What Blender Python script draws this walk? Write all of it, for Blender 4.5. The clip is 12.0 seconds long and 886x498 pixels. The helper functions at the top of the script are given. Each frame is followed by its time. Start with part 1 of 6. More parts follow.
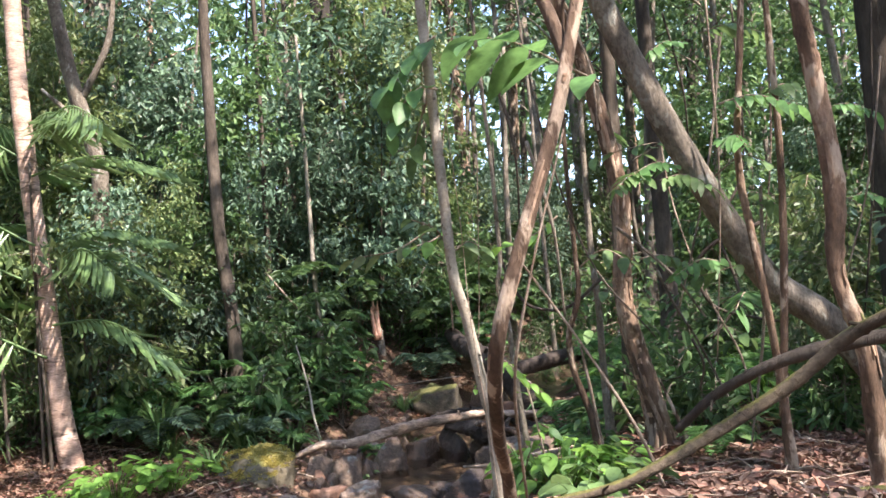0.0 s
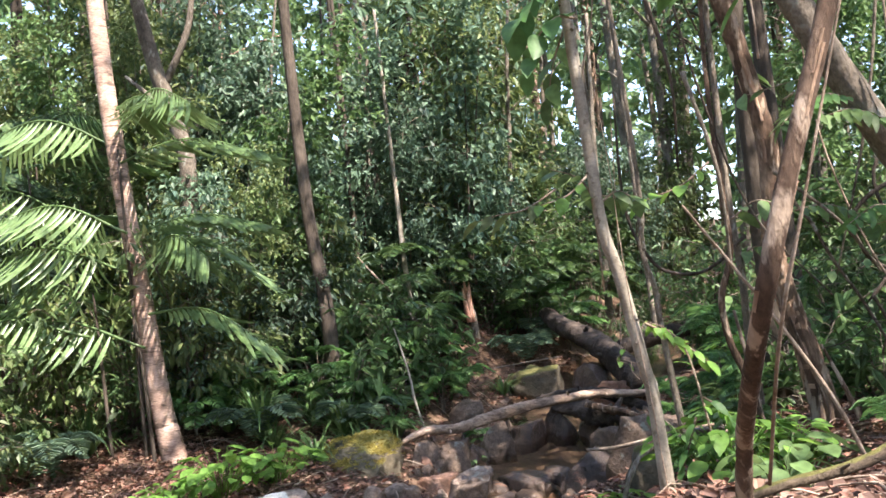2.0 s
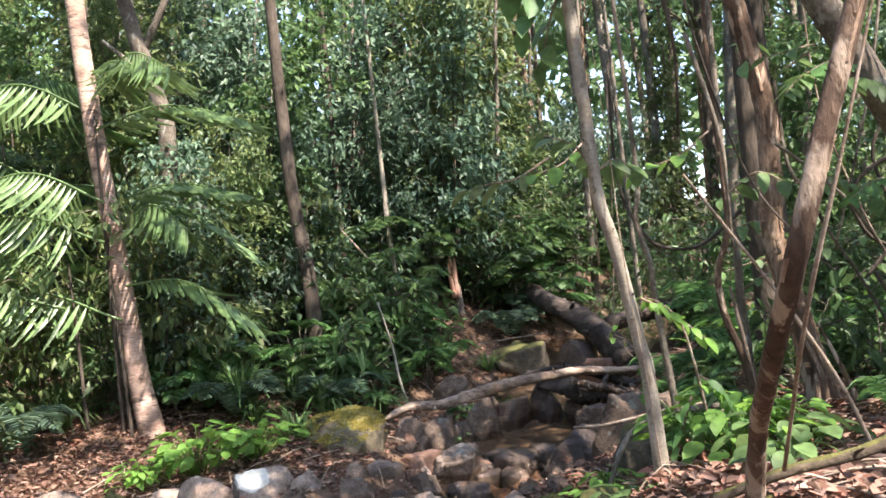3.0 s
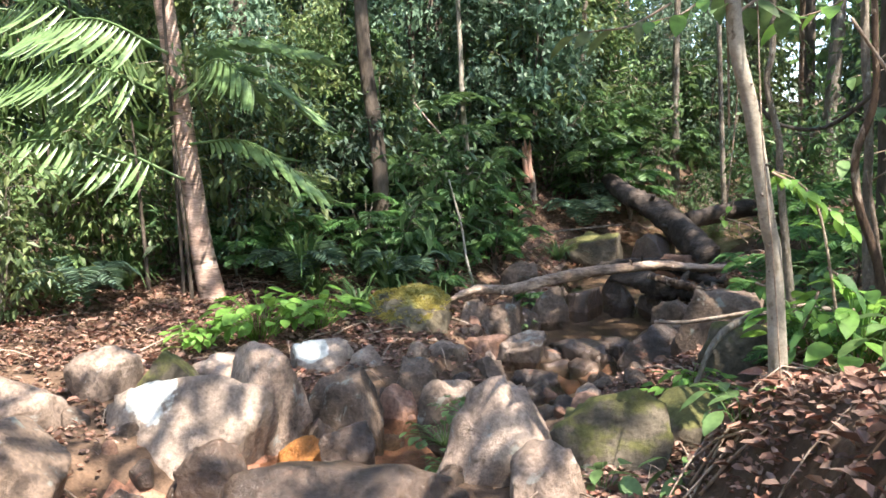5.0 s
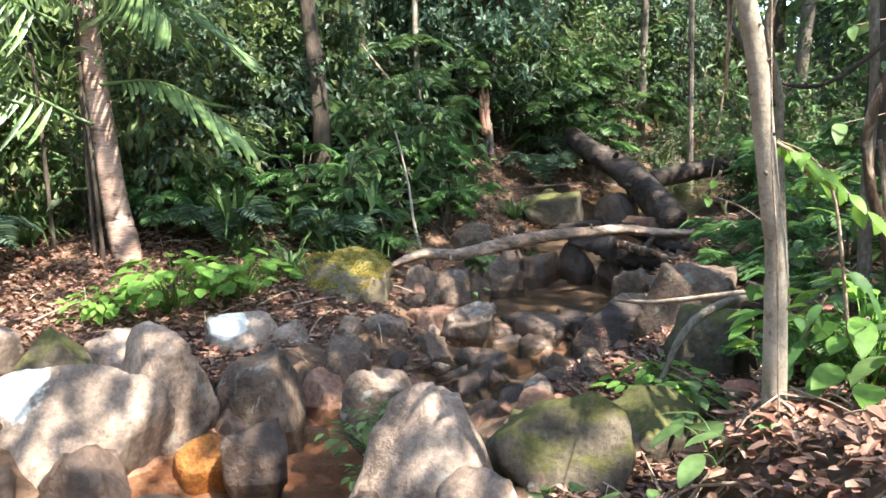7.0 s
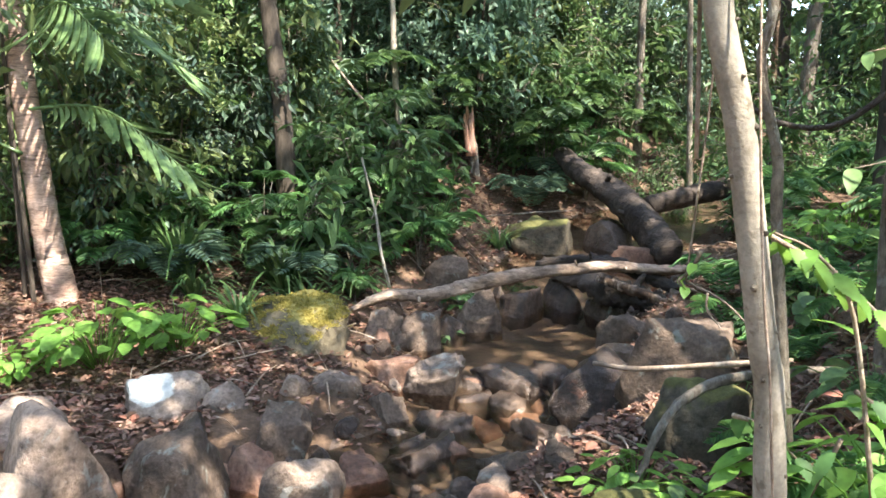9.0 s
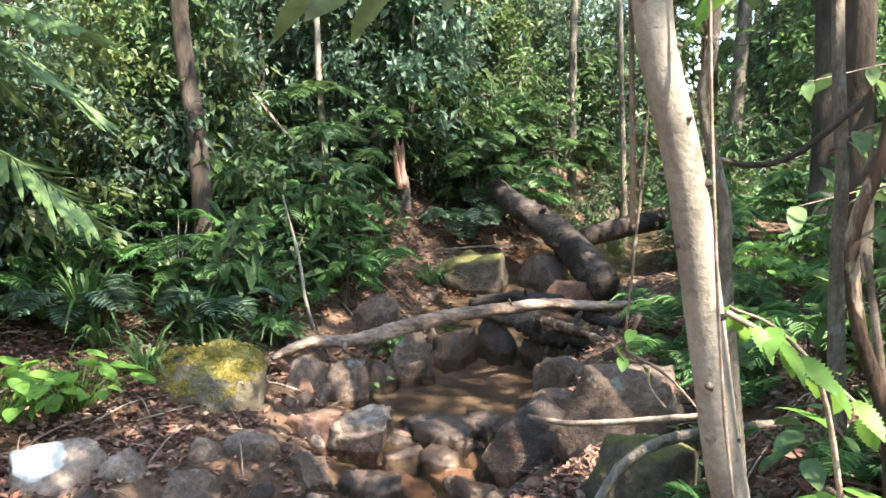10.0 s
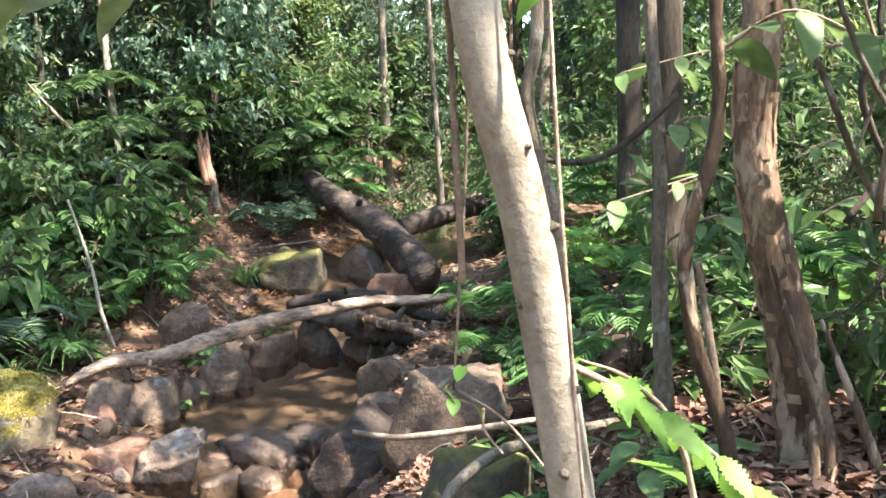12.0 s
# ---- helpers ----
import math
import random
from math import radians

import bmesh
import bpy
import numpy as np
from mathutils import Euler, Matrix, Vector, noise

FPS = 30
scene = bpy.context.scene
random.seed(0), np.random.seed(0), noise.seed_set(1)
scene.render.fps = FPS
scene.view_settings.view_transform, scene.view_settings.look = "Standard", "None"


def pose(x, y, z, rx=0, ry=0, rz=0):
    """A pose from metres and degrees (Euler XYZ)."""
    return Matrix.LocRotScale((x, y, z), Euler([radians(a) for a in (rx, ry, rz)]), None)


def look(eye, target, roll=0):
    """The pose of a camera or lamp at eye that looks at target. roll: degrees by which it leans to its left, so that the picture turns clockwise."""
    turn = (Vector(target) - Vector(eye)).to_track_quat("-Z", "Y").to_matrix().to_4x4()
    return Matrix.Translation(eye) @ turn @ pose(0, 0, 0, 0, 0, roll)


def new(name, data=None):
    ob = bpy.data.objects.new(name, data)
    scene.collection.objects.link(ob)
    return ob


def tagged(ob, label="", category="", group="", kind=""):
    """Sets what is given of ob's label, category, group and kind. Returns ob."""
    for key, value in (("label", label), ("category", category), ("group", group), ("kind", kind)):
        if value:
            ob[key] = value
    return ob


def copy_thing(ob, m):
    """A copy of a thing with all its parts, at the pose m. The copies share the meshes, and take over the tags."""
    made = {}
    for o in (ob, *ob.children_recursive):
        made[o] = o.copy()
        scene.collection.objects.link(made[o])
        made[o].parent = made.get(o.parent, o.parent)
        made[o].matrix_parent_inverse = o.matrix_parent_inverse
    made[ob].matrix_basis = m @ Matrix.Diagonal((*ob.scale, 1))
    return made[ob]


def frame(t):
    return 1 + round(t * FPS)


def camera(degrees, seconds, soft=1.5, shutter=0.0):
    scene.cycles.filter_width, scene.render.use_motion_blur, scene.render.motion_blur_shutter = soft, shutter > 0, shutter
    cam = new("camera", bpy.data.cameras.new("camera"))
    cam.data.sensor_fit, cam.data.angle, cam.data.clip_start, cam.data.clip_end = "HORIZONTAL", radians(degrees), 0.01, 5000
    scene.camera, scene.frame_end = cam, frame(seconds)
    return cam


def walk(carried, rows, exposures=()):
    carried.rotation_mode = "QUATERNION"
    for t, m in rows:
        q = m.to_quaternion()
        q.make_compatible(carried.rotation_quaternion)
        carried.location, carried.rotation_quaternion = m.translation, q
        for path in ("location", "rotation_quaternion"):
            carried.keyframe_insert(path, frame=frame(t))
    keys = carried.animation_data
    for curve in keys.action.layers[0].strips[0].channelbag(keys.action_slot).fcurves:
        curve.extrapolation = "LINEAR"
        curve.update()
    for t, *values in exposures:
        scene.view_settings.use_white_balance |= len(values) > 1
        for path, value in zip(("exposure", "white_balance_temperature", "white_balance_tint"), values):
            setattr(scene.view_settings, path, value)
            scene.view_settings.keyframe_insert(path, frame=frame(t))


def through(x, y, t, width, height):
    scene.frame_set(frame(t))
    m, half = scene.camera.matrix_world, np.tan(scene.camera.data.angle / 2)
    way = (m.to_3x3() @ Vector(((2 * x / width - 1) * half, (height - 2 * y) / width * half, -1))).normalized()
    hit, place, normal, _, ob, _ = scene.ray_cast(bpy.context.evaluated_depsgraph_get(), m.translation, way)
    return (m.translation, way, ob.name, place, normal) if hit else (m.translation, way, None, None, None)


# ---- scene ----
# ---------------------------------------------------------------- camera
cam = camera(54.7, 12.0, 1.6)
PATH = [
    (0, (0.428, 0.307, 1.495), (0.324, 2.299, 1.636), -2.99),
    (0.5, (0.372, 0.396, 1.507), (0.182, 2.381, 1.650), -2.78),
    (1, (0.234, 0.508, 1.496), (-0.003, 2.488, 1.647), -3.52),
    (1.5, (0.128, 0.632, 1.479), (-0.137, 2.610, 1.622), -4.48),
    (2, (0.088, 0.740, 1.415), (-0.180, 2.718, 1.539), -4.98),
    (2.5, (0.084, 0.852, 1.422), (-0.155, 2.835, 1.516), -5.02),
    (3, (0.051, 0.907, 1.399), (-0.186, 2.892, 1.465), -4.42),
    (3.5, (-0.041, 1.035, 1.347), (-0.320, 3.015, 1.349), -3.37),
    (5.5, (-0.160, 1.493, 1.274), (-0.564, 3.440, 1.059), -0.74),
    (6, (-0.237, 1.682, 1.277), (-0.615, 3.631, 1.042), -0.29),
    (6.5, (-0.224, 1.823, 1.282), (-0.566, 3.776, 1.023), -0.06),
    (7, (-0.097, 2.059, 1.312), (-0.401, 4.013, 1.009), 0.46),
    (9, (0.066, 2.760, 1.451), (-0.251, 4.714, 1.166), 0.49),
    (9.5, (0.104, 2.921, 1.482), (-0.170, 4.887, 1.231), 0.25),
    (10, (0.106, 3.111, 1.489), (-0.074, 5.091, 1.270), -0.16),
    (10.5, (0.070, 3.276, 1.522), (0.005, 5.267, 1.337), -1.08),
    (11, (0.083, 3.318, 1.523), (0.155, 5.307, 1.328), -1.82),
    (11.5, (0.155, 3.347, 1.524), (0.368, 5.323, 1.300), -2.14),
    (12, (0.130, 3.387, 1.545), (0.366, 5.356, 1.283), -1.67),
]
walk(cam, [(t, look(eye, target, roll)) for t, eye, target, roll in PATH],
     [(0.0, 2.54, 6450, 20), (3.5, 2.5, 6550, 18), (5.5, 2.82, 6450, 14), (9.0, 3.0, 6500, 12), (12.0, 3.32, 6650, 14)])

# ---------------------------------------------------------------- light
SUN_TO = Vector((0.50, -0.42, 1.0)).normalized()
world = bpy.data.worlds.new("daylight")
scene.world = world
world.use_nodes = True
wn = world.node_tree
sky = wn.nodes.new("ShaderNodeTexSky")
sky.sky_type = "NISHITA"
sky.sun_disc = False
sky.sun_elevation = math.asin(SUN_TO.z)
sky.sun_rotation = math.atan2(SUN_TO.x, SUN_TO.y)
wn.links.new(sky.outputs["Color"], wn.nodes["Background"].inputs["Color"])
wn.nodes["Background"].inputs["Strength"].default_value = 0.125
sun_data = bpy.data.lights.new("sun", "SUN")
sun_data.energy = 3.7
sun_data.angle = radians(0.53)
sun_data.color = (1.0, 0.93, 0.82)
sun = new("sun", sun_data)
sun.matrix_world = look(SUN_TO * 60, (0, 0, 0))

# ---------------------------------------------------------------- materials
rng = np.random.default_rng(7)


def node(nt, kind, **values):
    n = nt.nodes.new(kind)
    for key, v in values.items():
        n.inputs[key.replace("_", " ")].default_value = v
    return n


def ramp(nt, stops):
    n = nt.nodes.new("ShaderNodeValToRGB")
    e = n.color_ramp.elements
    while len(e) < len(stops):
        e.new(0.5)
    for el, (p, c) in zip(e, stops):
        el.position, el.color = p, (*c, 1)
    return n


def base_material(name):
    m = bpy.data.materials.new(name)
    m.use_nodes = True
    nt = m.node_tree
    return m, nt, nt.nodes["Principled BSDF"], nt.nodes["Material Output"]


def surface(name, colors, scale=4.0, fine=40.0, rough=0.85, bump=0.5, spread=0.25, stretch=(1, 1, 1),
            moss=None, moss_from=0.25, lichen=None, specular=0.3, blotch=0.0, blotch_color=(0.5, 0.5, 0.45), contrast=0.38):
    """Rock, bark, soil or wood: two scales of noise, a spread from object to object, moss on upward faces."""
    m, nt, bsdf, out = base_material(name)
    L = nt.links.new
    tc = nt.nodes.new("ShaderNodeTexCoord")
    oi = nt.nodes.new("ShaderNodeObjectInfo")
    mp = nt.nodes.new("ShaderNodeMapping")
    mp.inputs["Scale"].default_value = stretch
    shift = nt.nodes.new("ShaderNodeVectorMath")
    shift.operation = "SCALE"
    shift.inputs[0].default_value = (37.0, 19.0, 11.0)
    L(oi.outputs["Random"], shift.inputs["Scale"])
    L(tc.outputs["Object"], mp.inputs["Vector"])
    L(shift.outputs["Vector"], mp.inputs["Location"])
    n1 = node(nt, "ShaderNodeTexNoise", Scale=scale, Detail=6.0, Roughness=0.62)
    n2 = node(nt, "ShaderNodeTexNoise", Scale=fine, Detail=8.0, Roughness=0.7)
    L(mp.outputs["Vector"], n1.inputs["Vector"])
    L(mp.outputs["Vector"], n2.inputs["Vector"])
    k = len(colors)
    r = ramp(nt, [(0.3 + 0.4 * i / max(1, k - 1), c) for i, c in enumerate(colors)])
    L(n1.outputs["Fac"], r.inputs["Fac"])
    hsv = nt.nodes.new("ShaderNodeHueSaturation")
    mr = node(nt, "ShaderNodeMapRange", To_Min=1 - contrast, To_Max=1 + contrast)
    mr.inputs["From Min"].default_value, mr.inputs["From Max"].default_value = 0.3, 0.7
    L(n2.outputs["Fac"], mr.inputs["Value"])
    mo = node(nt, "ShaderNodeMapRange", To_Min=1 - spread, To_Max=1 + spread)
    L(oi.outputs["Random"], mo.inputs["Value"])
    mul = nt.nodes.new("ShaderNodeMath")
    mul.operation = "MULTIPLY"
    L(mr.outputs["Result"], mul.inputs[0])
    L(mo.outputs["Result"], mul.inputs[1])
    L(mul.outputs["Value"], hsv.inputs["Value"])
    L(r.outputs["Color"], hsv.inputs["Color"])
    color = hsv.outputs["Color"]

    def layer(color, tint, mask):
        mx = nt.nodes.new("ShaderNodeMixRGB")
        L(mask, mx.inputs["Fac"])
        L(color, mx.inputs["Color1"])
        L(tint, mx.inputs["Color2"])
        return mx.outputs["Color"]

    if blotch:
        n4 = node(nt, "ShaderNodeTexNoise", Scale=scale * 2.3, Detail=5.0, Roughness=0.6, Distortion=0.4)
        L(mp.outputs["Vector"], n4.inputs["Vector"])
        rb = ramp(nt, [(0.66 - blotch, (0, 0, 0)), (0.72 - blotch, (1, 1, 1))])
        L(n4.outputs["Fac"], rb.inputs["Fac"])
        tint = ramp(nt, [(0.3, tuple(0.7 * c for c in blotch_color)), (0.7, blotch_color)])
        L(n2.outputs["Fac"], tint.inputs["Fac"])
        color = layer(color, tint.outputs["Color"], rb.outputs["Color"])
    if moss:
        geo = nt.nodes.new("ShaderNodeNewGeometry")
        sep = nt.nodes.new("ShaderNodeSeparateXYZ")
        L(geo.outputs["Normal"], sep.inputs["Vector"])
        n3 = node(nt, "ShaderNodeTexNoise", Scale=scale * 1.7, Detail=7.0, Roughness=0.65)
        L(mp.outputs["Vector"], n3.inputs["Vector"])
        add = nt.nodes.new("ShaderNodeMath")
        add.operation = "MULTIPLY_ADD"
        add.inputs[1].default_value = 0.6
        L(sep.outputs["Z"], add.inputs[0])
        L(n3.outputs["Fac"], add.inputs[2])
        rm = ramp(nt, [(moss_from + 0.55, (0, 0, 0)), (min(0.99, moss_from + 0.7), (1, 1, 1))])
        L(add.outputs["Value"], rm.inputs["Fac"])
        tint = ramp(nt, [(0.3, tuple(0.45 * c for c in moss)), (0.65, moss)])
        L(n2.outputs["Fac"], tint.inputs["Fac"])
        color = layer(color, tint.outputs["Color"], rm.outputs["Color"])
    if lichen:
        place, size = lichen
        sub = nt.nodes.new("ShaderNodeVectorMath")
        sub.operation = "DISTANCE"
        sub.inputs[1].default_value = place
        L(tc.outputs["Object"], sub.inputs[0])
        n5 = node(nt, "ShaderNodeTexNoise", Scale=9.0, Detail=5.0, Roughness=0.6)
        L(tc.outputs["Object"], n5.inputs["Vector"])
        ma = nt.nodes.new("ShaderNodeMath")
        ma.operation = "MULTIPLY_ADD"
        ma.inputs[1].default_value = size * 0.9
        L(n5.outputs["Fac"], ma.inputs[0])
        L(sub.outputs["Value"], ma.inputs[2])
        rl = ramp(nt, [(size * 1.33, (1, 1, 1)), (size * 1.42, (0, 0, 0))])
        L(ma.outputs["Value"], rl.inputs["Fac"])
        tint = ramp(nt, [(0.3, (0.46, 0.46, 0.39)), (0.7, (0.7, 0.69, 0.6))])
        L(n2.outputs["Fac"], tint.inputs["Fac"])
        color = layer(color, tint.outputs["Color"], rl.outputs["Color"])
    L(color, bsdf.inputs["Base Color"])
    bsdf.inputs["Roughness"].default_value = rough
    bsdf.inputs["Specular IOR Level"].default_value = specular
    b = node(nt, "ShaderNodeBump", Strength=min(1.0, bump * 1.3), Distance=0.035)
    ad = nt.nodes.new("ShaderNodeMath")
    ad.operation = "MULTIPLY_ADD"
    ad.inputs[1].default_value = 0.45
    L(n2.outputs["Fac"], ad.inputs[0])
    L(n1.outputs["Fac"], ad.inputs[2])
    L(ad.outputs["Value"], b.inputs["Height"])
    L(b.outputs["Normal"], bsdf.inputs["Normal"])
    return m


def foliage(name, colors, through=0.35, rough=0.5, specular=0.35, spread=0.3):
    """Leaves: every leaf its own shade, lit through from behind."""
    m, nt, bsdf, out = base_material(name)
    L = nt.links.new
    geo = nt.nodes.new("ShaderNodeNewGeometry")
    oi = nt.nodes.new("ShaderNodeObjectInfo")
    k = len(colors)
    r = ramp(nt, [(i / max(1, k - 1), c) for i, c in enumerate(colors)])
    L(geo.outputs["Random Per Island"], r.inputs["Fac"])
    hsv = nt.nodes.new("ShaderNodeHueSaturation")
    mo = node(nt, "ShaderNodeMapRange", To_Min=1 - spread, To_Max=1 + spread)
    L(oi.outputs["Random"], mo.inputs["Value"])
    L(mo.outputs["Result"], hsv.inputs["Value"])
    L(r.outputs["Color"], hsv.inputs["Color"])
    tc = nt.nodes.new("ShaderNodeTexCoord")
    n = node(nt, "ShaderNodeTexNoise", Scale=30.0, Detail=3.0)
    L(tc.outputs["Object"], n.inputs["Vector"])
    mr = node(nt, "ShaderNodeMapRange", To_Min=0.75, To_Max=1.25)
    mr.inputs["From Min"].default_value, mr.inputs["From Max"].default_value = 0.3, 0.7
    L(n.outputs["Fac"], mr.inputs["Value"])
    h2 = nt.nodes.new("ShaderNodeHueSaturation")
    L(mr.outputs["Result"], h2.inputs["Value"])
    L(hsv.outputs["Color"], h2.inputs["Color"])
    L(h2.outputs["Color"], bsdf.inputs["Base Color"])
    bsdf.inputs["Roughness"].default_value = rough
    bsdf.inputs["Specular IOR Level"].default_value = specular
    if through:
        tr = nt.nodes.new("ShaderNodeBsdfTranslucent")
        h3 = nt.nodes.new("ShaderNodeHueSaturation")
        h3.inputs["Hue"].default_value = 0.485
        h3.inputs["Value"].default_value = 1.5
        L(h2.outputs["Color"], h3.inputs["Color"])
        L(h3.outputs["Color"], tr.inputs["Color"])
        mix = nt.nodes.new("ShaderNodeMixShader")
        mix.inputs["Fac"].default_value = through
        L(bsdf.outputs["BSDF"], mix.inputs[1])
        L(tr.outputs["BSDF"], mix.inputs[2])
        L(mix.outputs["Shader"], out.inputs["Surface"])
    return m


def stream_water(name):
    m, nt, bsdf, out = base_material(name)
    L = nt.links.new
    nt.nodes.remove(bsdf)
    tc = nt.nodes.new("ShaderNodeTexCoord")
    n = node(nt, "ShaderNodeTexNoise", Scale=9.0, Detail=4.0, Roughness=0.55, Distortion=0.6)
    n2 = node(nt, "ShaderNodeTexNoise", Scale=38.0, Detail=3.0)
    L(tc.outputs["Object"], n.inputs["Vector"])
    L(tc.outputs["Object"], n2.inputs["Vector"])
    ad = nt.nodes.new("ShaderNodeMath")
    ad.operation = "MULTIPLY_ADD"
    ad.inputs[1].default_value = 0.3
    L(n2.outputs["Fac"], ad.inputs[0])
    L(n.outputs["Fac"], ad.inputs[2])
    b = node(nt, "ShaderNodeBump", Strength=0.6, Distance=0.03)
    L(ad.outputs["Value"], b.inputs["Height"])
    clear = nt.nodes.new("ShaderNodeBsdfTransparent")
    clear.inputs["Color"].default_value = (0.72, 0.68, 0.62, 1)
    gloss = nt.nodes.new("ShaderNodeBsdfGlossy")
    gloss.inputs["Roughness"].default_value = 0.06
    L(b.outputs["Normal"], gloss.inputs["Normal"])
    fr = node(nt, "ShaderNodeFresnel", IOR=1.33)
    L(b.outputs["Normal"], fr.inputs["Normal"])
    mix = nt.nodes.new("ShaderNodeMixShader")
    L(fr.outputs["Fac"], mix.inputs["Fac"])
    L(clear.outputs["BSDF"], mix.inputs[1])
    L(gloss.outputs["BSDF"], mix.inputs[2])
    L(mix.outputs["Shader"], out.inputs["Surface"])
    return m


SOIL = surface("soil", [(0.038, 0.024, 0.015), (0.090, 0.056, 0.034), (0.143, 0.094, 0.060)], 2.2, 45, 0.95, 0.9)
IRON_SAND = surface("iron stained gravel", [(0.14, 0.06, 0.033), (0.26, 0.13, 0.08), (0.36, 0.21, 0.14)], 7, 60, 0.5, 0.9, contrast=0.5)
SAND = surface("stream sand", [(0.08, 0.056, 0.04), (0.15, 0.108, 0.078), (0.2, 0.15, 0.11)], 3, 70, 0.8, 0.4)
ROCK = surface("grey river stone", [(0.055, 0.04, 0.029), (0.115, 0.083, 0.06), (0.185, 0.136, 0.1)], 3.5, 36, 0.78, 0.8,
               blotch=0.06, blotch_color=(0.24, 0.24, 0.2), contrast=0.5)
PALE_ROCK = surface("pale river stone", [(0.12, 0.09, 0.068), (0.24, 0.18, 0.138), (0.36, 0.28, 0.215)], 4, 36, 0.82, 0.75,
                    blotch=0.05, blotch_color=(0.36, 0.34, 0.29), contrast=0.5)
PINK_ROCK = surface("reddish stone", [(0.11, 0.055, 0.036), (0.19, 0.106, 0.07), (0.26, 0.165, 0.118)], 4, 36, 0.75, 0.5, contrast=0.5)
ORANGE_ROCK = surface("iron stained stone", [(0.13, 0.05, 0.015), (0.3, 0.12, 0.028), (0.42, 0.2, 0.06)], 7, 50, 0.5, 0.8, contrast=0.5)
DARK_ROCK = surface("damp dark stone", [(0.03, 0.021, 0.015), (0.065, 0.044, 0.031), (0.11, 0.077, 0.054)], 5, 36, 0.33, 0.9,
                    specular=0.5, blotch=0.02, blotch_color=(0.17, 0.085, 0.05), contrast=0.5)
MOSS_ROCK = surface("mossy stone", [(0.045, 0.039, 0.028), (0.088, 0.075, 0.052), (0.139, 0.114, 0.082)], 4, 36, 0.85, 0.5,
                    moss=(0.12, 0.118, 0.038), moss_from=0.17, contrast=0.5)
# real moss, but its colour is yellowed to carry sunlight on the top
SUNLIT_MOSS = surface("yellow moss stone", [(0.070, 0.059, 0.042), (0.140, 0.119, 0.077), (0.189, 0.161, 0.112)], 4, 40, 0.95, 1.0,
                      moss=(0.36, 0.31, 0.09), moss_from=0.35)
BARK_GREY = surface("grey bark", [(0.075, 0.062, 0.047), (0.165, 0.138, 0.105), (0.25, 0.215, 0.165)], 7, 60, 0.9, 0.8, contrast=0.5,
                    stretch=(1, 1, 0.5), blotch=0.08, blotch_color=(0.3, 0.29, 0.24))
BARK_SMOOTH = surface("smooth pale bark", [(0.2, 0.172, 0.13), (0.31, 0.275, 0.215), (0.4, 0.365, 0.295)], 9, 90, 0.8, 0.22,
                      stretch=(1, 1, 1.0), blotch=0.07, blotch_color=(0.19, 0.16, 0.115), contrast=0.26)
BARK_BROWN = surface("flaking brown bark", [(0.04, 0.025, 0.016), (0.13, 0.083, 0.054), (0.27, 0.19, 0.13)], 6, 45, 0.9, 1.0,
                     stretch=(1, 1, 0.35), blotch=0.12, blotch_color=(0.48, 0.37, 0.27), contrast=0.55)
BARK_FLAKE = surface("peeling bark flake", [(0.2, 0.115, 0.072), (0.36, 0.24, 0.16), (0.5, 0.37, 0.26)], 14, 60, 0.9, 0.8, stretch=(1, 1, 0.3))
BARK_DARK = surface("dark bark", [(0.034, 0.026, 0.019), (0.075, 0.060, 0.045), (0.120, 0.098, 0.075)], 6, 45, 0.9, 0.9,
                    stretch=(1, 1, 0.3))
BARK_BLACK = surface("blackish bark", [(0.012, 0.01, 0.008), (0.028, 0.023, 0.018), (0.05, 0.042, 0.034)], 6, 45, 0.9, 0.9, stretch=(1, 1, 0.3))
# dark blotches and strong contrast paint dappled light and shade onto the trunk
PALM_BARK = surface("palm bark", [(0.24, 0.15, 0.11), (0.36, 0.25, 0.19), (0.45, 0.33, 0.26)], 3, 40, 0.85, 0.6,
                    stretch=(0.6, 0.6, 2.5), blotch=0.1, blotch_color=(0.17, 0.12, 0.09), contrast=0.55)
DRIFTWOOD = surface("weathered wood", [(0.156, 0.107, 0.073), (0.364, 0.267, 0.195), (0.559, 0.442, 0.338)], 6, 40, 0.85, 0.9,
                    stretch=(0.25, 1, 1), contrast=0.6)
ROTTEN = surface("dark rotten wood", [(0.018, 0.014, 0.011), (0.048, 0.037, 0.029), (0.1, 0.077, 0.06)], 5, 40, 0.8, 1.0,
                 stretch=(0.3, 1, 1))
SPLINTER = surface("split red wood", [(0.4, 0.15, 0.09), (0.66, 0.36, 0.25), (0.76, 0.56, 0.44)], 6, 40, 0.8, 0.8, stretch=(1, 1, 0.15))
MOSS_WOOD = surface("mossy wood", [(0.035, 0.026, 0.018), (0.07, 0.054, 0.036), (0.11, 0.086, 0.056)], 6, 40, 0.9, 0.9,
                    moss=(0.13, 0.125, 0.035), moss_from=0.3, contrast=0.55)
LEAF_DARK = foliage("dark forest leaves", [(0.045, 0.082, 0.052), (0.085, 0.143, 0.088), (0.135, 0.21, 0.125), (0.07, 0.125, 0.095)], 0.3)
LEAF_MID = foliage("green leaves", [(0.045, 0.09, 0.035), (0.08, 0.15, 0.052), (0.118, 0.195, 0.066), (0.06, 0.12, 0.054)], 0.36)
LEAF_BRIGHT = foliage("bright young leaves", [(0.08, 0.19, 0.035), (0.13, 0.27, 0.05), (0.19, 0.33, 0.065)], 0.42, spread=0.15)
LEAF_FRESH = foliage("fresh green leaves", [(0.05, 0.125, 0.04), (0.085, 0.19, 0.058), (0.125, 0.24, 0.075)], 0.4, spread=0.2)
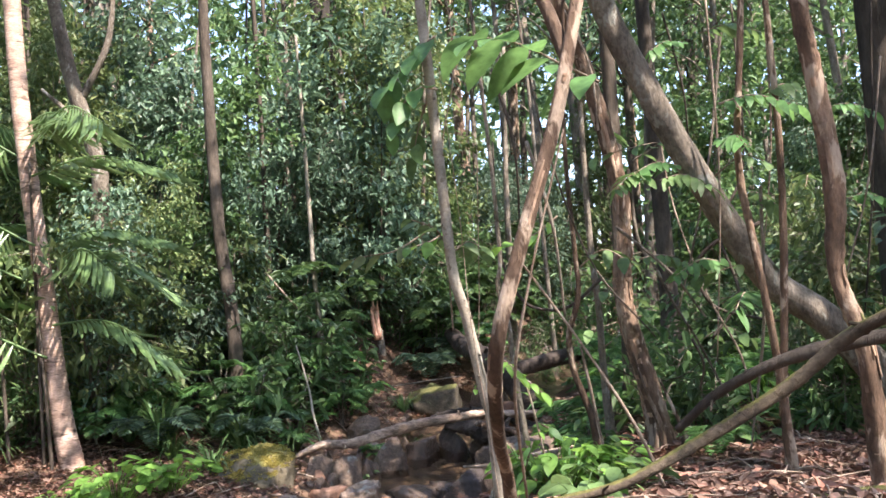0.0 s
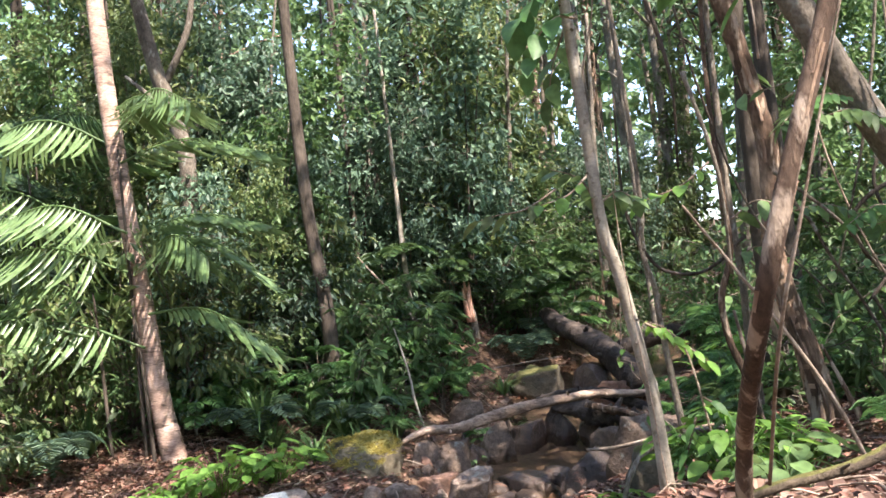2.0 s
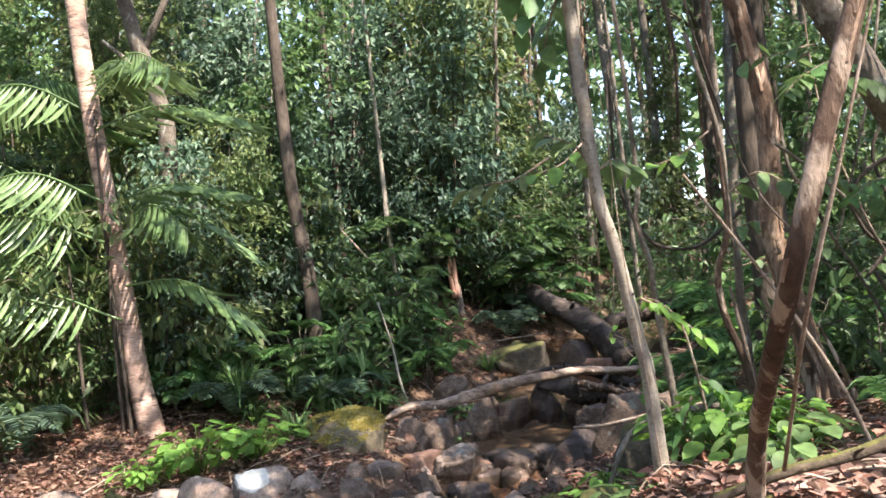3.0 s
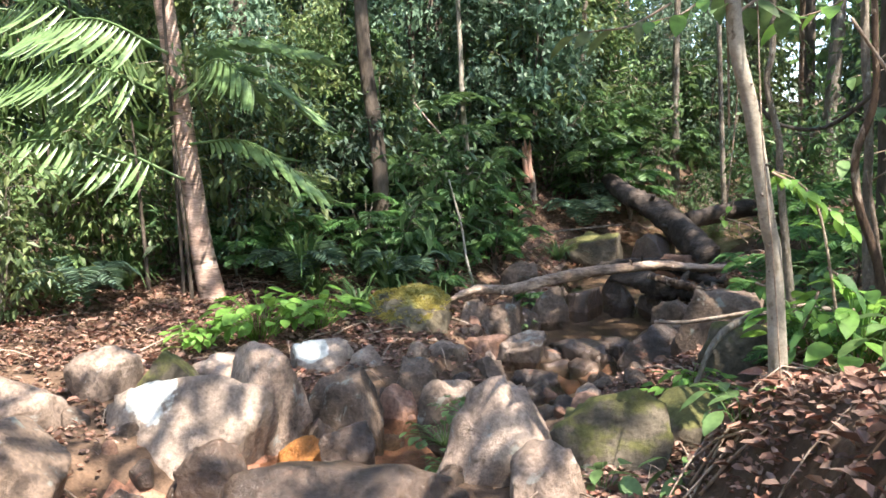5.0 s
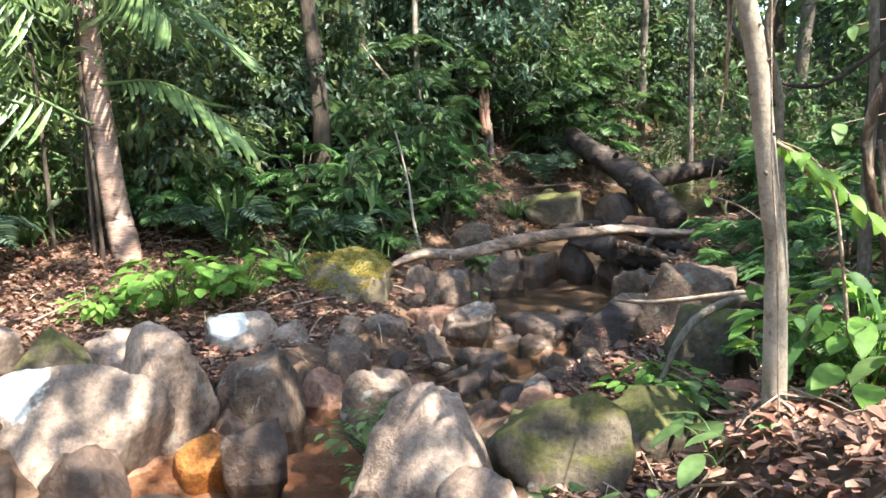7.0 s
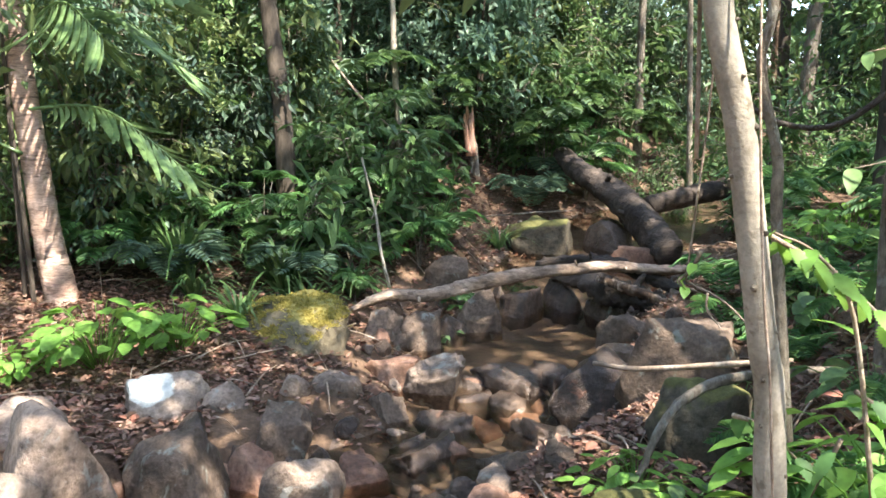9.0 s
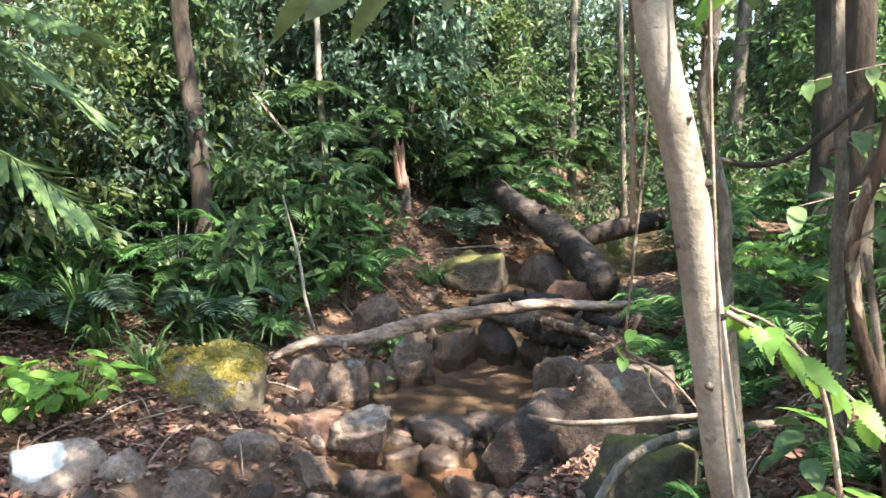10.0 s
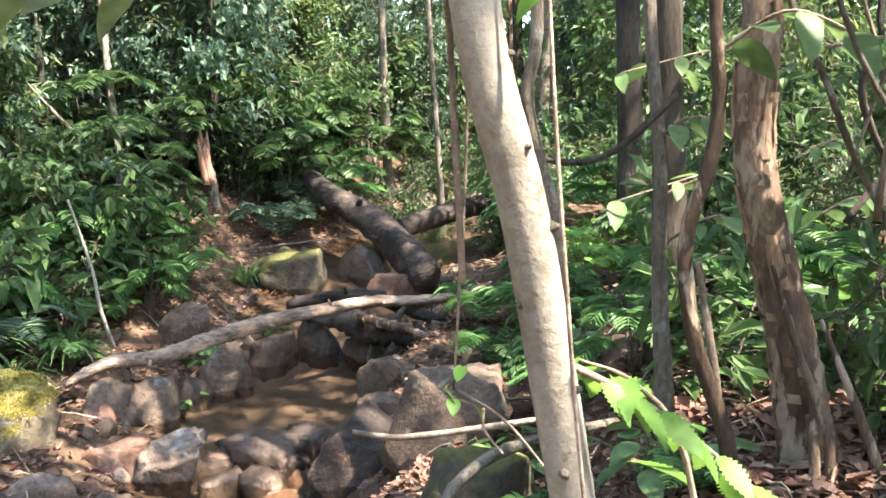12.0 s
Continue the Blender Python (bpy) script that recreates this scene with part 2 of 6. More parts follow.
LEAF_OLIVE = foliage("olive leaves", [(0.055, 0.09, 0.034), (0.095, 0.145, 0.05), (0.15, 0.185, 0.065), (0.07, 0.115, 0.05)], 0.35)
PALM_LEAF = foliage("palm leaflets", [(0.075, 0.145, 0.055), (0.12, 0.2, 0.075), (0.18, 0.265, 0.11)], 0.32, 0.35, 0.5, 0.15)
# tufts coloured brighter and yellower, as if the sun were on them
SUNLIT_MOSS_LEAF = foliage("moss tufts", [(0.2, 0.18, 0.045), (0.36, 0.31, 0.08), (0.48, 0.41, 0.13)], 0.3, 0.8, 0.2, 0.1)
GRASS = foliage("strap leaves", [(0.05, 0.105, 0.035), (0.085, 0.16, 0.05), (0.14, 0.215, 0.075)], 0.3)
LITTER = foliage("fallen leaves", [(0.065, 0.036, 0.024), (0.14, 0.074, 0.049), (0.22, 0.13, 0.088), (0.21, 0.09, 0.058), (0.33, 0.22, 0.16), (0.1, 0.055, 0.038)],
                 0.05, 0.65, 0.4)
TWIG = surface("dry twig", [(0.12, 0.085, 0.06), (0.25, 0.19, 0.14), (0.4, 0.33, 0.26)], 10, 60, 0.9, 0.4)
WATER = stream_water("brown stream water")


# ---------------------------------------------------------------- mesh helpers
def mesh_of(name, verts, faces, material, smooth=True):
    me = bpy.data.meshes.new(name)
    if isinstance(faces, np.ndarray):
        n, k = faces.shape
        me.vertices.add(len(verts))
        me.vertices.foreach_set("co", np.asarray(verts, dtype=np.float32).ravel())
        me.loops.add(n * k)
        me.loops.foreach_set("vertex_index", faces.astype(np.int32).ravel())
        me.polygons.add(n)
        me.polygons.foreach_set("loop_start", np.arange(0, n * k, k, dtype=np.int32))
        me.update(calc_edges=True)
    else:
        me.from_pydata([tuple(v) for v in verts], [], faces)
    me.polygons.foreach_set("use_smooth", np.full(len(me.polygons), smooth))
    me.materials.append(material)
    return me


def part(name, me, parent=None, label="", m=None):
    ob = new(name, me)
    if parent is not None:
        ob.parent = parent
    if m is not None:
        ob.matrix_basis = m
    if label:
        ob["label"] = label
    return ob


def thing(name, place, label, category, group="", kind=""):
    ob = new(name)
    ob.empty_display_size = 0.1
    ob.location = place
    return tagged(ob, label, category, group, kind)


def spline(points, n):
    """A smooth line of n points through the given ones."""
    P = np.asarray(points, float)
    if len(P) == 2:
        return P[0] + np.linspace(0, 1, n)[:, None] * (P[1] - P[0])
    Q = np.vstack([2 * P[0] - P[1], P, 2 * P[-1] - P[-2]])
    u = np.linspace(0, len(P) - 1 - 1e-6, n)
    i = u.astype(int)
    f = (u - i)[:, None]
    a, b, c, d = Q[i], Q[i + 1], Q[i + 2], Q[i + 3]
    return 0.5 * (2 * b + (c - a) * f + (2 * a - 5 * b + 4 * c - d) * f ** 2 + (3 * b - a - 3 * c + d) * f ** 3)


def tube(points, radii, n=24, seg=10, rough=0.06, seed=0, rings=0.0, flat=1.0):
    """A tapered limb along the points; rough: uneven girth; rings: raised scars."""
    r = np.random.default_rng(seed)
    C = spline(points, n)
    R = np.interp(np.linspace(0, 1, n), np.linspace(0, 1, len(radii)), radii)
    T = np.gradient(C, axis=0)
    T /= np.linalg.norm(T, axis=1)[:, None] + 1e-9
    ref = np.array([0.0, 1.0, 0.0]) if abs(T[:, 1]).mean() < 0.8 else np.array([1.0, 0, 0])
    U = np.cross(T, ref)
    U /= np.linalg.norm(U, axis=1)[:, None]
    W = np.cross(T, U)
    ang = np.linspace(0, 2 * np.pi, seg, endpoint=False)
    lump = 1 + rough * (np.sin(2 * ang + r.uniform(0, 6))[None] * np.sin(np.linspace(0, r.uniform(4, 9), n))[:, None]
                        + 0.7 * np.sin(3 * ang + r.uniform(0, 6))[None] * np.cos(np.linspace(0, r.uniform(6, 14), n))[:, None]
                        + 0.5 * r.standard_normal((n, seg)))
    if rings:
        lump = lump * (1 + rings * (np.arange(n) % 3 == 0))[:, None]
    V = C[:, None] + (R[:, None] * lump)[..., None] * (np.cos(ang)[None, :, None] * U[:, None] + flat * np.sin(ang)[None, :, None] * W[:, None])
    V = V.reshape(-1, 3)
    i, j = np.meshgrid(np.arange(n - 1), np.arange(seg), indexing="ij")
    a = i * seg + j
    b = i * seg + (j + 1) % seg
    F = np.stack([a, b, b + seg, a + seg], -1).reshape(-1, 4)
    V = np.vstack([V, C[0], C[-1]])
    k = np.arange(seg)
    c0 = np.stack([np.full(seg, n * seg), (k + 1) % seg, k, np.full(seg, n * seg)], -1)
    c1 = np.stack([np.full(seg, n * seg + 1), (n - 1) * seg + k, (n - 1) * seg + (k + 1) % seg, np.full(seg, n * seg + 1)], -1)
    faces = [tuple(f) for f in F] + [tuple(f[:3]) for f in c0] + [tuple(f[:3]) for f in c1]
    return V, faces


def join(pieces):
    V, F, o = [], [], 0
    for v, f in pieces:
        V.append(v)
        F += [tuple(i + o for i in q) for q in f]
        o += len(v)
    return np.vstack(V), F


def limb(name, points, radii, material, parent=None, label="", **kw):
    V, F = tube(points, radii, **kw)
    return part(name, mesh_of(name, V, F, material), parent, label)


def unit(a):
    return a / (np.linalg.norm(a, axis=-1, keepdims=True) + 1e-9)


def leaf_blades(P, D, N, length, width, fold=0.25, droop=0.15, wide_at=0.45, far=False):
    """Many leaves at once: six corners and two folded halves each, with a pointed tip; far: four corners."""
    P, D = np.asarray(P, float), unit(np.asarray(D, float))
    S = unit(np.cross(D, N))
    N = np.cross(S, D)
    ln, wd = np.broadcast_to(length, (len(P),))[:, None], np.broadcast_to(width, (len(P),))[:, None] * 0.5
    if far:
        mid = P + D * ln * wide_at + N * wd * fold
        V = np.stack([P, mid - S * wd * 1.1, P + D * ln - N * ln * droop, mid + S * wd * 1.1], 1)
        b = np.arange(len(P))[:, None] * 4
        return V.reshape(-1, 3), np.concatenate([b + [0, 1, 2], b + [0, 2, 3]], 0)
    mid1 = P + D * ln * (wide_at - 0.2) + N * wd * fold
    mid2 = P + D * ln * (wide_at + 0.25) + N * wd * fold * 0.6
    tip = P + D * ln - N * ln * droop
    V = np.stack([P, mid1 - S * wd * 0.85, mid2 - S * wd * 0.8, tip, mid2 + S * wd * 0.8, mid1 + S * wd * 0.85], 1)
    V[:, 1:3] -= (N * wd * fold)[:, None] * -0.6
    V[:, 4:6] -= (N * wd * fold)[:, None] * -0.6
    b = np.arange(len(P))[:, None] * 6
    F = np.concatenate([b + [0, 1, 2, 3], b + [0, 3, 4, 5]], 0)
    return V.reshape(-1, 3), F


def blade_mesh(name, P, D, N, length, width, material, **kw):
    V, F = leaf_blades(P, D, N, length, width, **kw)
    return mesh_of(name, V, F, material, smooth=False)


def fine_leaf(p, d, up, length, width, droop=0.3, fold=0.2, teeth=0, wave=0.0):
    """One leaf seen close: a pointed oval with a sunken midrib, a bent blade and, if wanted, a toothed margin."""
    p, d = np.asarray(p, float), unit(np.asarray(d, float))
    s = unit(np.cross(d, up))
    nrm = np.cross(s, d)
    n = 22 if teeth else 11
    u = np.linspace(0, 1, n)
    w = 0.5 * width * np.sin(np.pi * u ** 0.85) ** 0.8
    if teeth:
        w = w * np.where(np.arange(n) % 2 == 0, 1.0, 1 - teeth) + 1e-4
    mid = p + d * (length * u)[:, None] - nrm * (droop * length * u ** 2)[:, None]
    lift = nrm * (fold * w + wave * width * np.sin(9 * u))[:, None]
    V = np.vstack([mid - s * w[:, None] + lift, mid, mid + s * w[:, None] + lift * 0.9])
    k = np.arange(n - 1)
    F = np.vstack([np.stack([k, k + 1, n + k + 1, n + k], -1), np.stack([n + k, n + k + 1, 2 * n + k + 1, 2 * n + k], -1)])
    return V, F


def bark_flakes(root, points, radii, count, seed, low=0.05, high=0.7):
    """Thin curling plates of bark that stand off a trunk."""
    r = np.random.default_rng(seed)
    C = spline(np.asarray(points, float) - np.asarray(points[0], float), 100)
    R = np.interp(np.linspace(0, 1, 100), np.linspace(0, 1, len(radii)), radii)
    for k in range(count):
        i = int(r.uniform(low, high) * 99)
        a, half, ln = r.uniform(0, 2 * math.pi), r.uniform(0.12, 0.4), int(r.integers(1, 4))
        V, F = [], []
        rows = range(max(0, i - ln), min(99, i + ln))
        for q, j in enumerate(rows):
            f = q / max(1, len(rows) - 1)
            off = R[j] * (1.03 + 0.22 * abs(f - 0.4) ** 1.5 + r.uniform(0, 0.02))
            for b in np.linspace(-half, half, 4) * (1 - 0.5 * abs(f - 0.5)):
                V.append(C[j] + off * np.array([math.cos(a + b), math.sin(a + b), 0]))
            for b in np.linspace(half, -half, 4) * (1 - 0.5 * abs(f - 0.5)):
                V.append(C[j] + (off - 0.004) * np.array([math.cos(a + b), math.sin(a + b), 0]))
        for q in range(len(rows) - 1):
            F += [(q * 8 + c, q * 8 + (c + 1) % 8, q * 8 + 8 + (c + 1) % 8, q * 8 + 8 + c) for c in range(8)]
        if F:
            part("bark_flake", mesh_of("bark_flake", V, F, BARK_FLAKE), root)


def rand_unit(r, n):
    return unit(r.standard_normal((n, 3)))


# ---------------------------------------------------------------- the lie of the land
def steps(x, xs, ys):
    return np.interp(x, xs, ys)


def smooth01(t):
    t = np.clip(t, 0, 1)
    return t * t * (3 - 2 * t)


def stream_x(y):
    return steps(y, [-8, 2, 3, 3.6, 4.2, 4.5, 4.8, 5.2, 5.6, 6.0, 6.5, 7.2, 8.3, 9.3, 10, 11, 12, 13, 15, 20, 40],
                 [-16, -5.6, -4.4, -3.6, -2.8, -2.2, -1.75, -1.42, -1.3, -1.2, -0.8, -0.35, -0.4, -0.3, -0.05, 0.15, 0.4, 0.9, 2.2, 4.5, 8])


def water_z(y):
    return steps(y, [4, 5.4, 6.2, 7.0, 7.5, 7.85, 8.2, 9.6, 9.9, 11, 13, 16, 20], [-0.27, -0.26, -0.25, -0.23, -0.2, -0.18, -0.12, -0.12, -0.02, 0.16, 0.42, 0.62, 0.9])


def ground(x, y):
    x, y = np.asarray(x, float), np.asarray(y, float)
    c = stream_x(y)
    bed = water_z(y) - 0.09
    half = steps(y, [3, 6, 7, 8.5, 9.5, 12, 20], [0.45, 0.3, 0.3, 0.42, 0.42, 0.6, 0.8])
    left = steps(y, [2, 5.5, 7, 8.2, 9.5, 11, 12.6, 16, 30], [0.0, -0.08, -0.06, 0.08, 0.3, 0.62, 0.95, 1.3, 2.2])
    left = left + 0.08 * np.clip(c - x - 1.4, 0, 2.5) + 0.04 * np.clip(c - x - 3.9, 0, 30)
    foot = steps(y, [0, 2, 3, 4.3, 5, 6, 7.4, 9, 12, 16], [0.3, 0.15, 0.1, -0.05, 0.2, 0.72, 1.0, 1.15, 1.7, 3.0])
    low = steps(y, [0, 3, 4.3, 5.2, 6, 7.4], [-0.1, 0.0, 0.02, -0.08, 0.02, 0.1])
    top = steps(y, [0, 2, 3, 4.1, 5, 8], [0.6, 0.78, 0.8, 0.6, 0.57, 0.55])
    right = low + (top - low) * smooth01((x - foot) / 0.5) + 0.045 * np.clip(x - foot - 1.0, 0, 30) + 0.028 * np.clip(y - 6, 0, 40)
    d = x - c
    z = np.where(d > 0, bed + (right - bed) * smooth01((d - half) / 0.75), bed + (left - bed) * smooth01((-d - half) / steps(y, [7, 10, 14], [0.8, 1.3, 1.8])))
    z = z + 0.035 * np.sin(2.1 * x + 0.7 * y) * np.sin(1.7 * y - 0.6 * x) + 0.018 * np.sin(5.3 * x + 1.1) * np.sin(6.1 * y)
    far = np.clip((np.hypot(x, y - 8) - 18) / 60, 0, 1)
    return z + 5.0 * far


def gz(x, y):
    return float(ground(x, y))
# ---------------------------------------------------------------- ground and water
def grid_lines(lo, hi, fine_lo, fine_hi, step):
    out = list(np.arange(fine_lo, fine_hi, step))
    a, s = fine_lo, step
    while a > lo:
        s *= 1.25
        a -= s
        out.insert(0, a)
    a, s = out[-1], step
    while a < hi:
        s *= 1.25
        a += s
        out.append(a)
    return np.array(out)


def build_ground():
    xs, ys = grid_lines(-900, 900, -6, 5, 0.06), grid_lines(-900, 900, -1, 16, 0.06)
    X, Y = np.meshgrid(xs, ys, indexing="ij")
    near = (np.abs(X) < 8) & (Y > -2) & (Y < 20)
    bumps = np.random.default_rng(3).standard_normal(X.shape) * 0.008
    Z = ground(X, Y) + np.where(near, bumps, 0)
    n, k = X.shape
    V = np.stack([X, Y, Z], -1).reshape(-1, 3)
    i, j = np.meshgrid(np.arange(n - 1), np.arange(k - 1), indexing="ij")
    a = (i * k + j).ravel()
    F = np.stack([a, a + k, a + k + 1, a + 1], -1)
    me = mesh_of("ground", V, F, SOIL)
    me.materials.append(SAND)
    me.materials.append(IRON_SAND)
    cx, cy = V[F].mean(1)[:, 0], V[F].mean(1)[:, 1]
    cz = V[F].mean(1)[:, 2]
    ragged = np.random.default_rng(8).uniform(-0.035, 0.035, len(cz))
    wet = (cz < water_z(cy) + ragged + np.where(cy < 6.7, 0.06, 0.02)) & (np.abs(cx - stream_x(cy)) < 1.0) & (cy > -7) & (cy < 20)
    me.polygons.foreach_set("material_index", (wet * np.where(cy < 6.7, 2, 1)).astype(np.int32))
    return tagged(new("ground", me), "brown forest soil with a sandy stream bed", "ground", kind="structure")


def build_water():
    ys = np.arange(-7.0, 19.0, 0.08)
    us = np.linspace(-0.85, 0.85, 15)
    Y, U = np.meshgrid(ys, us, indexing="ij")
    X = stream_x(Y) + U
    Z = np.broadcast_to(water_z(Y), X.shape) + 0.006 * np.sin(X * 31 + Y * 17) * np.sin(Y * 23 - X * 9)
    n, k = X.shape
    V = np.stack([X, Y, Z], -1).reshape(-1, 3)
    i, j = np.meshgrid(np.arange(n - 1), np.arange(k - 1), indexing="ij")
    a = (i * k + j).ravel()
    F = np.stack([a, a + 1, a + k + 1, a + k], -1)
    ob = new("water", mesh_of("water", V, F, WATER))
    return tagged(ob, "shallow clear brown stream water over sand", "water", kind="structure")


build_ground()
build_water()


# ---------------------------------------------------------------- stones
def stone(name, label, x, y, z0, z1, w, material, seed, deep=0.8, cuts=5, turn=0.0, jag=0.14, lean=0.0, taper=0.0, box=0.8, fine=4):
    """A boulder: a ball dented by noise and planed off on a few sides, sunk into its bed."""
    r = np.random.default_rng(seed)
    bm = bmesh.new()
    bmesh.ops.create_icosphere(bm, subdivisions=fine, radius=1.0)
    planes = [(Vector(unit(r.standard_normal(3) * (1, 1, 0.8))), r.uniform(0.5, 0.78)) for _ in range(cuts + 3)]
    off = Vector(r.uniform(-50, 50, 3))
    low = z0 - 0.1 - 0.12 * (z1 - z0)
    for v in bm.verts:
        p = Vector([math.copysign(abs(c) ** box, c) for c in v.co])
        p *= 1 + jag * 1.6 * noise.noise(p * 1.1 + off) + jag * 0.8 * noise.noise(p * 2.7 + off)
        for nrm, dist in planes:
            over = p.dot(nrm) - dist
            if over > 0:
                p -= nrm * over * 0.9
        p *= 1 + jag * 0.55 * noise.noise(p * 4 + off) + jag * 0.3 * noise.noise(p * 9 + off) + jag * 0.16 * noise.noise(p * 19 + off)
        v.co = p
    lo, hi = [min(v.co[k] for v in bm.verts) for k in range(3)], [max(v.co[k] for v in bm.verts) for k in range(3)]
    w *= 1.12
    size = (w, w * deep, z1 - low)
    for v in bm.verts:
        v.co = [((v.co[k] - lo[k]) / (hi[k] - lo[k]) - 0.5) * size[k] for k in range(3)]
        k = 1 - taper * v.co.z / size[2]
        v.co.x, v.co.y = v.co.x * k + lean * v.co.z, v.co.y * k
    me = bpy.data.meshes.new(name)
    bm.to_mesh(me)
    bm.free()
    me.polygons.foreach_set("use_smooth", np.full(len(me.polygons), True))
    me.materials.append(material)
    ob = new(name, me)
    ob.matrix_basis = pose(x, y, (low + z1) / 2, 0, 0, turn)
    return tagged(ob, label, "stone")


CAP_A = surface("stone with white lichen", [(0.13, 0.1, 0.078), (0.215, 0.168, 0.13), (0.3, 0.24, 0.185)], 4, 36, 0.82, 0.55, contrast=0.5,
                lichen=((-0.22, -0.16, 0.34), 0.25), blotch=0.02, blotch_color=(0.15, 0.13, 0.11))
CAP_F = surface("stone with grey lichen", [(0.13, 0.1, 0.078), (0.215, 0.168, 0.13), (0.3, 0.24, 0.185)], 4, 36, 0.82, 0.55, contrast=0.5,
                lichen=((-0.06, -0.08, 0.21), 0.135))
stone("boulder", "large grey boulder with a white lichen cap beside the stream", -2.3, 5.35, -0.3, 0.25, 0.86, CAP_A, 11, 0.6, 1, 6, 0.12, 0.0, 0.1, 0.5)
stone("boulder", "pale leaning boulder on the stream bank", -3.08, 5.85, -0.2, 0.28, 0.4, PALE_ROCK, 12, 0.8, 4, 20)
stone("stone", "small stone with a yellow moss top", -2.7, 5.95, -0.02, 0.24, 0.34, MOSS_ROCK, 13, 0.7)
stone("stone", "pale tilted stone among leaf litter", -2.55, 6.3, -0.05, 0.14, 0.36, PALE_ROCK, 14, 0.8)
stone("boulder", "rounded pale boulder with dappled light", -2.04, 5.75, -0.22, 0.35, 0.48, PALE_ROCK, 15, 0.8, 4, 0, 0.1, 0.12)
stone("stone", "rounded stone with a grey lichen cap", -2.07, 6.85, -0.2, 0.14, 0.4, CAP_F, 16, 0.9, 4)
stone("stone", "rounded brown-grey stone in the stream", -1.66, 6.15, -0.34, 0.12, 0.42, ROCK, 17, 0.85, 3, 0, 0.09)
stone("stone", "small pinkish stone beside the stream", -1.44, 6.42, -0.22, -0.05, 0.22, PINK_ROCK, 18, 0.9, 3)
stone("stone", "dark block of stone at the water", -1.4, 6.75, -0.2, 0.06, 0.28, ROCK, 19, 0.9, 6)
stone("stone", "pale stone grown over by a creeper", -1.0, 5.9, -0.2, 0.16, 0.3, PALE_ROCK, 20, 0.9, 5)
stone("boulder", "wedge-shaped pale boulder with pink streaks", -0.62, 4.85, -0.2, 0.43, 0.52, PALE_ROCK, 21, 0.9, 6, 10, 0.14, -0.1, 0.32, 0.6)
stone("stone", "rough fibrous-looking stone beside the wedge boulder", -0.36, 4.55, -0.1, 0.24, 0.28, PALE_ROCK, 22, 0.9, 6, 30)
stone("boulder", "broad mossy boulder with a flat top", -0.15, 5.35, -0.15, 0.28, 0.58, MOSS_ROCK, 23, 0.8, 7, -8, 0.16, box=0.6)
stone("stone", "low stone covered in green moss", 0.26, 5.6, -0.02, 0.19, 0.36, MOSS_ROCK, 24, 0.9, 4)
stone("boulder", "long dark boulder lying in front of the pool", -1.05, 4.2, -0.05, 0.27, 0.84, DARK_ROCK, 25, 0.6, 4, -10)
stone("stone", "dark wet stone with rusty edges", -1.98, 5.0, -0.26, 0.02, 0.34, DARK_ROCK, 26, 0.8, 5)
stone("stone", "orange iron-stained stone in the water", -1.73, 5.55, -0.36, -0.11, 0.24, ORANGE_ROCK, 27, 0.9, 5, 40, 0.2)
stone("stone", "dark reddish stone in the water", -1.45, 5.5, -0.32, -0.01, 0.25, DARK_ROCK, 28, 0.9, 4)
stone("boulder", "pale rounded boulder at the stream edge", -3.26, 5.3, -0.17, 0.27, 0.5, PALE_ROCK, 29, 0.9, 4)
stone("boulder", "smooth grey-green boulder in shade", -2.62, 4.4, -0.15, 0.26, 0.54, ROCK, 30, 0.8, 4)
stone("stone", "pale round stone at the edge of the litter", -1.75, 6.95, -0.15, 0.1, 0.26, PALE_ROCK, 31, 0.9, 4)
stone("boulder", "block-shaped boulder topped with moss in sunlit yellow", -1.78, 7.9, -0.18, 0.37, 0.72, SUNLIT_MOSS, 32, 0.8, 6, 5, 0.22)
stone("stone", "upright grey slab beside the pool", -1.31, 8.5, -0.24, 0.18, 0.29, ROCK, 33, 0.8, 7, 12, 0.16, box=0.55)
stone("stone", "squared brown stone beside the pool", -1.04, 8.62, -0.22, 0.15, 0.27, ROCK, 34, 0.8, 7, 12, 0.16, box=0.55)
stone("stone", "dark stone at the pool edge", -0.9, 9.05, -0.26, 0.04, 0.27, DARK_ROCK, 35, 0.8, 7, 12, 0.16, box=0.55)
stone("stone", "slanting stone under the driftwood log", -0.7, 9.25, -0.2, 0.2, 0.34, ROCK, 36, 0.7, 6, 25)
stone("stone", "flat rusty stone slab", -1.22, 7.6, -0.2, -0.06, 0.3, PINK_ROCK, 37, 0.6, 6, 15)
stone("stone", "flat reddish slab by the cascade", -1.08, 7.95, -0.22, -0.01, 0.36, PINK_ROCK, 38, 0.9, 8, 25, 0.3, box=0.6)
stone("stone", "pale brown stone at the lip of the pool", -0.82, 7.85, -0.24, 0.03, 0.4, PALE_ROCK, 39, 0.9, 8, 25, 0.3, box=0.6)
stone("stone", "brown stone below the cascade", -1.0, 7.38, -0.32, -0.06, 0.26, ROCK, 40, 0.8, 4)
stone("stone", "pinkish stone among leaf litter", -1.29, 7.35, -0.2, 0.05, 0.26, PALE_ROCK, 41, 0.8, 4)
stone("stone", "low wet stone in the cascade", -0.64, 7.35, -0.36, -0.14, 0.36, DARK_ROCK, 42, 0.9, 8, 25, 0.3, box=0.6)
stone("boulder", "large grey boulder with a sloping top", 0.6, 7.4, -0.15, 0.46, 0.54, ROCK, 43, 0.9, 7, -12, 0.14, 0.2, 0.15, 0.55)
stone("stone", "dark stone at the edge of the cascade", 0.14, 7.75, -0.22, 0.16, 0.48, DARK_ROCK, 44, 0.8, 7, 12, 0.16, box=0.55)
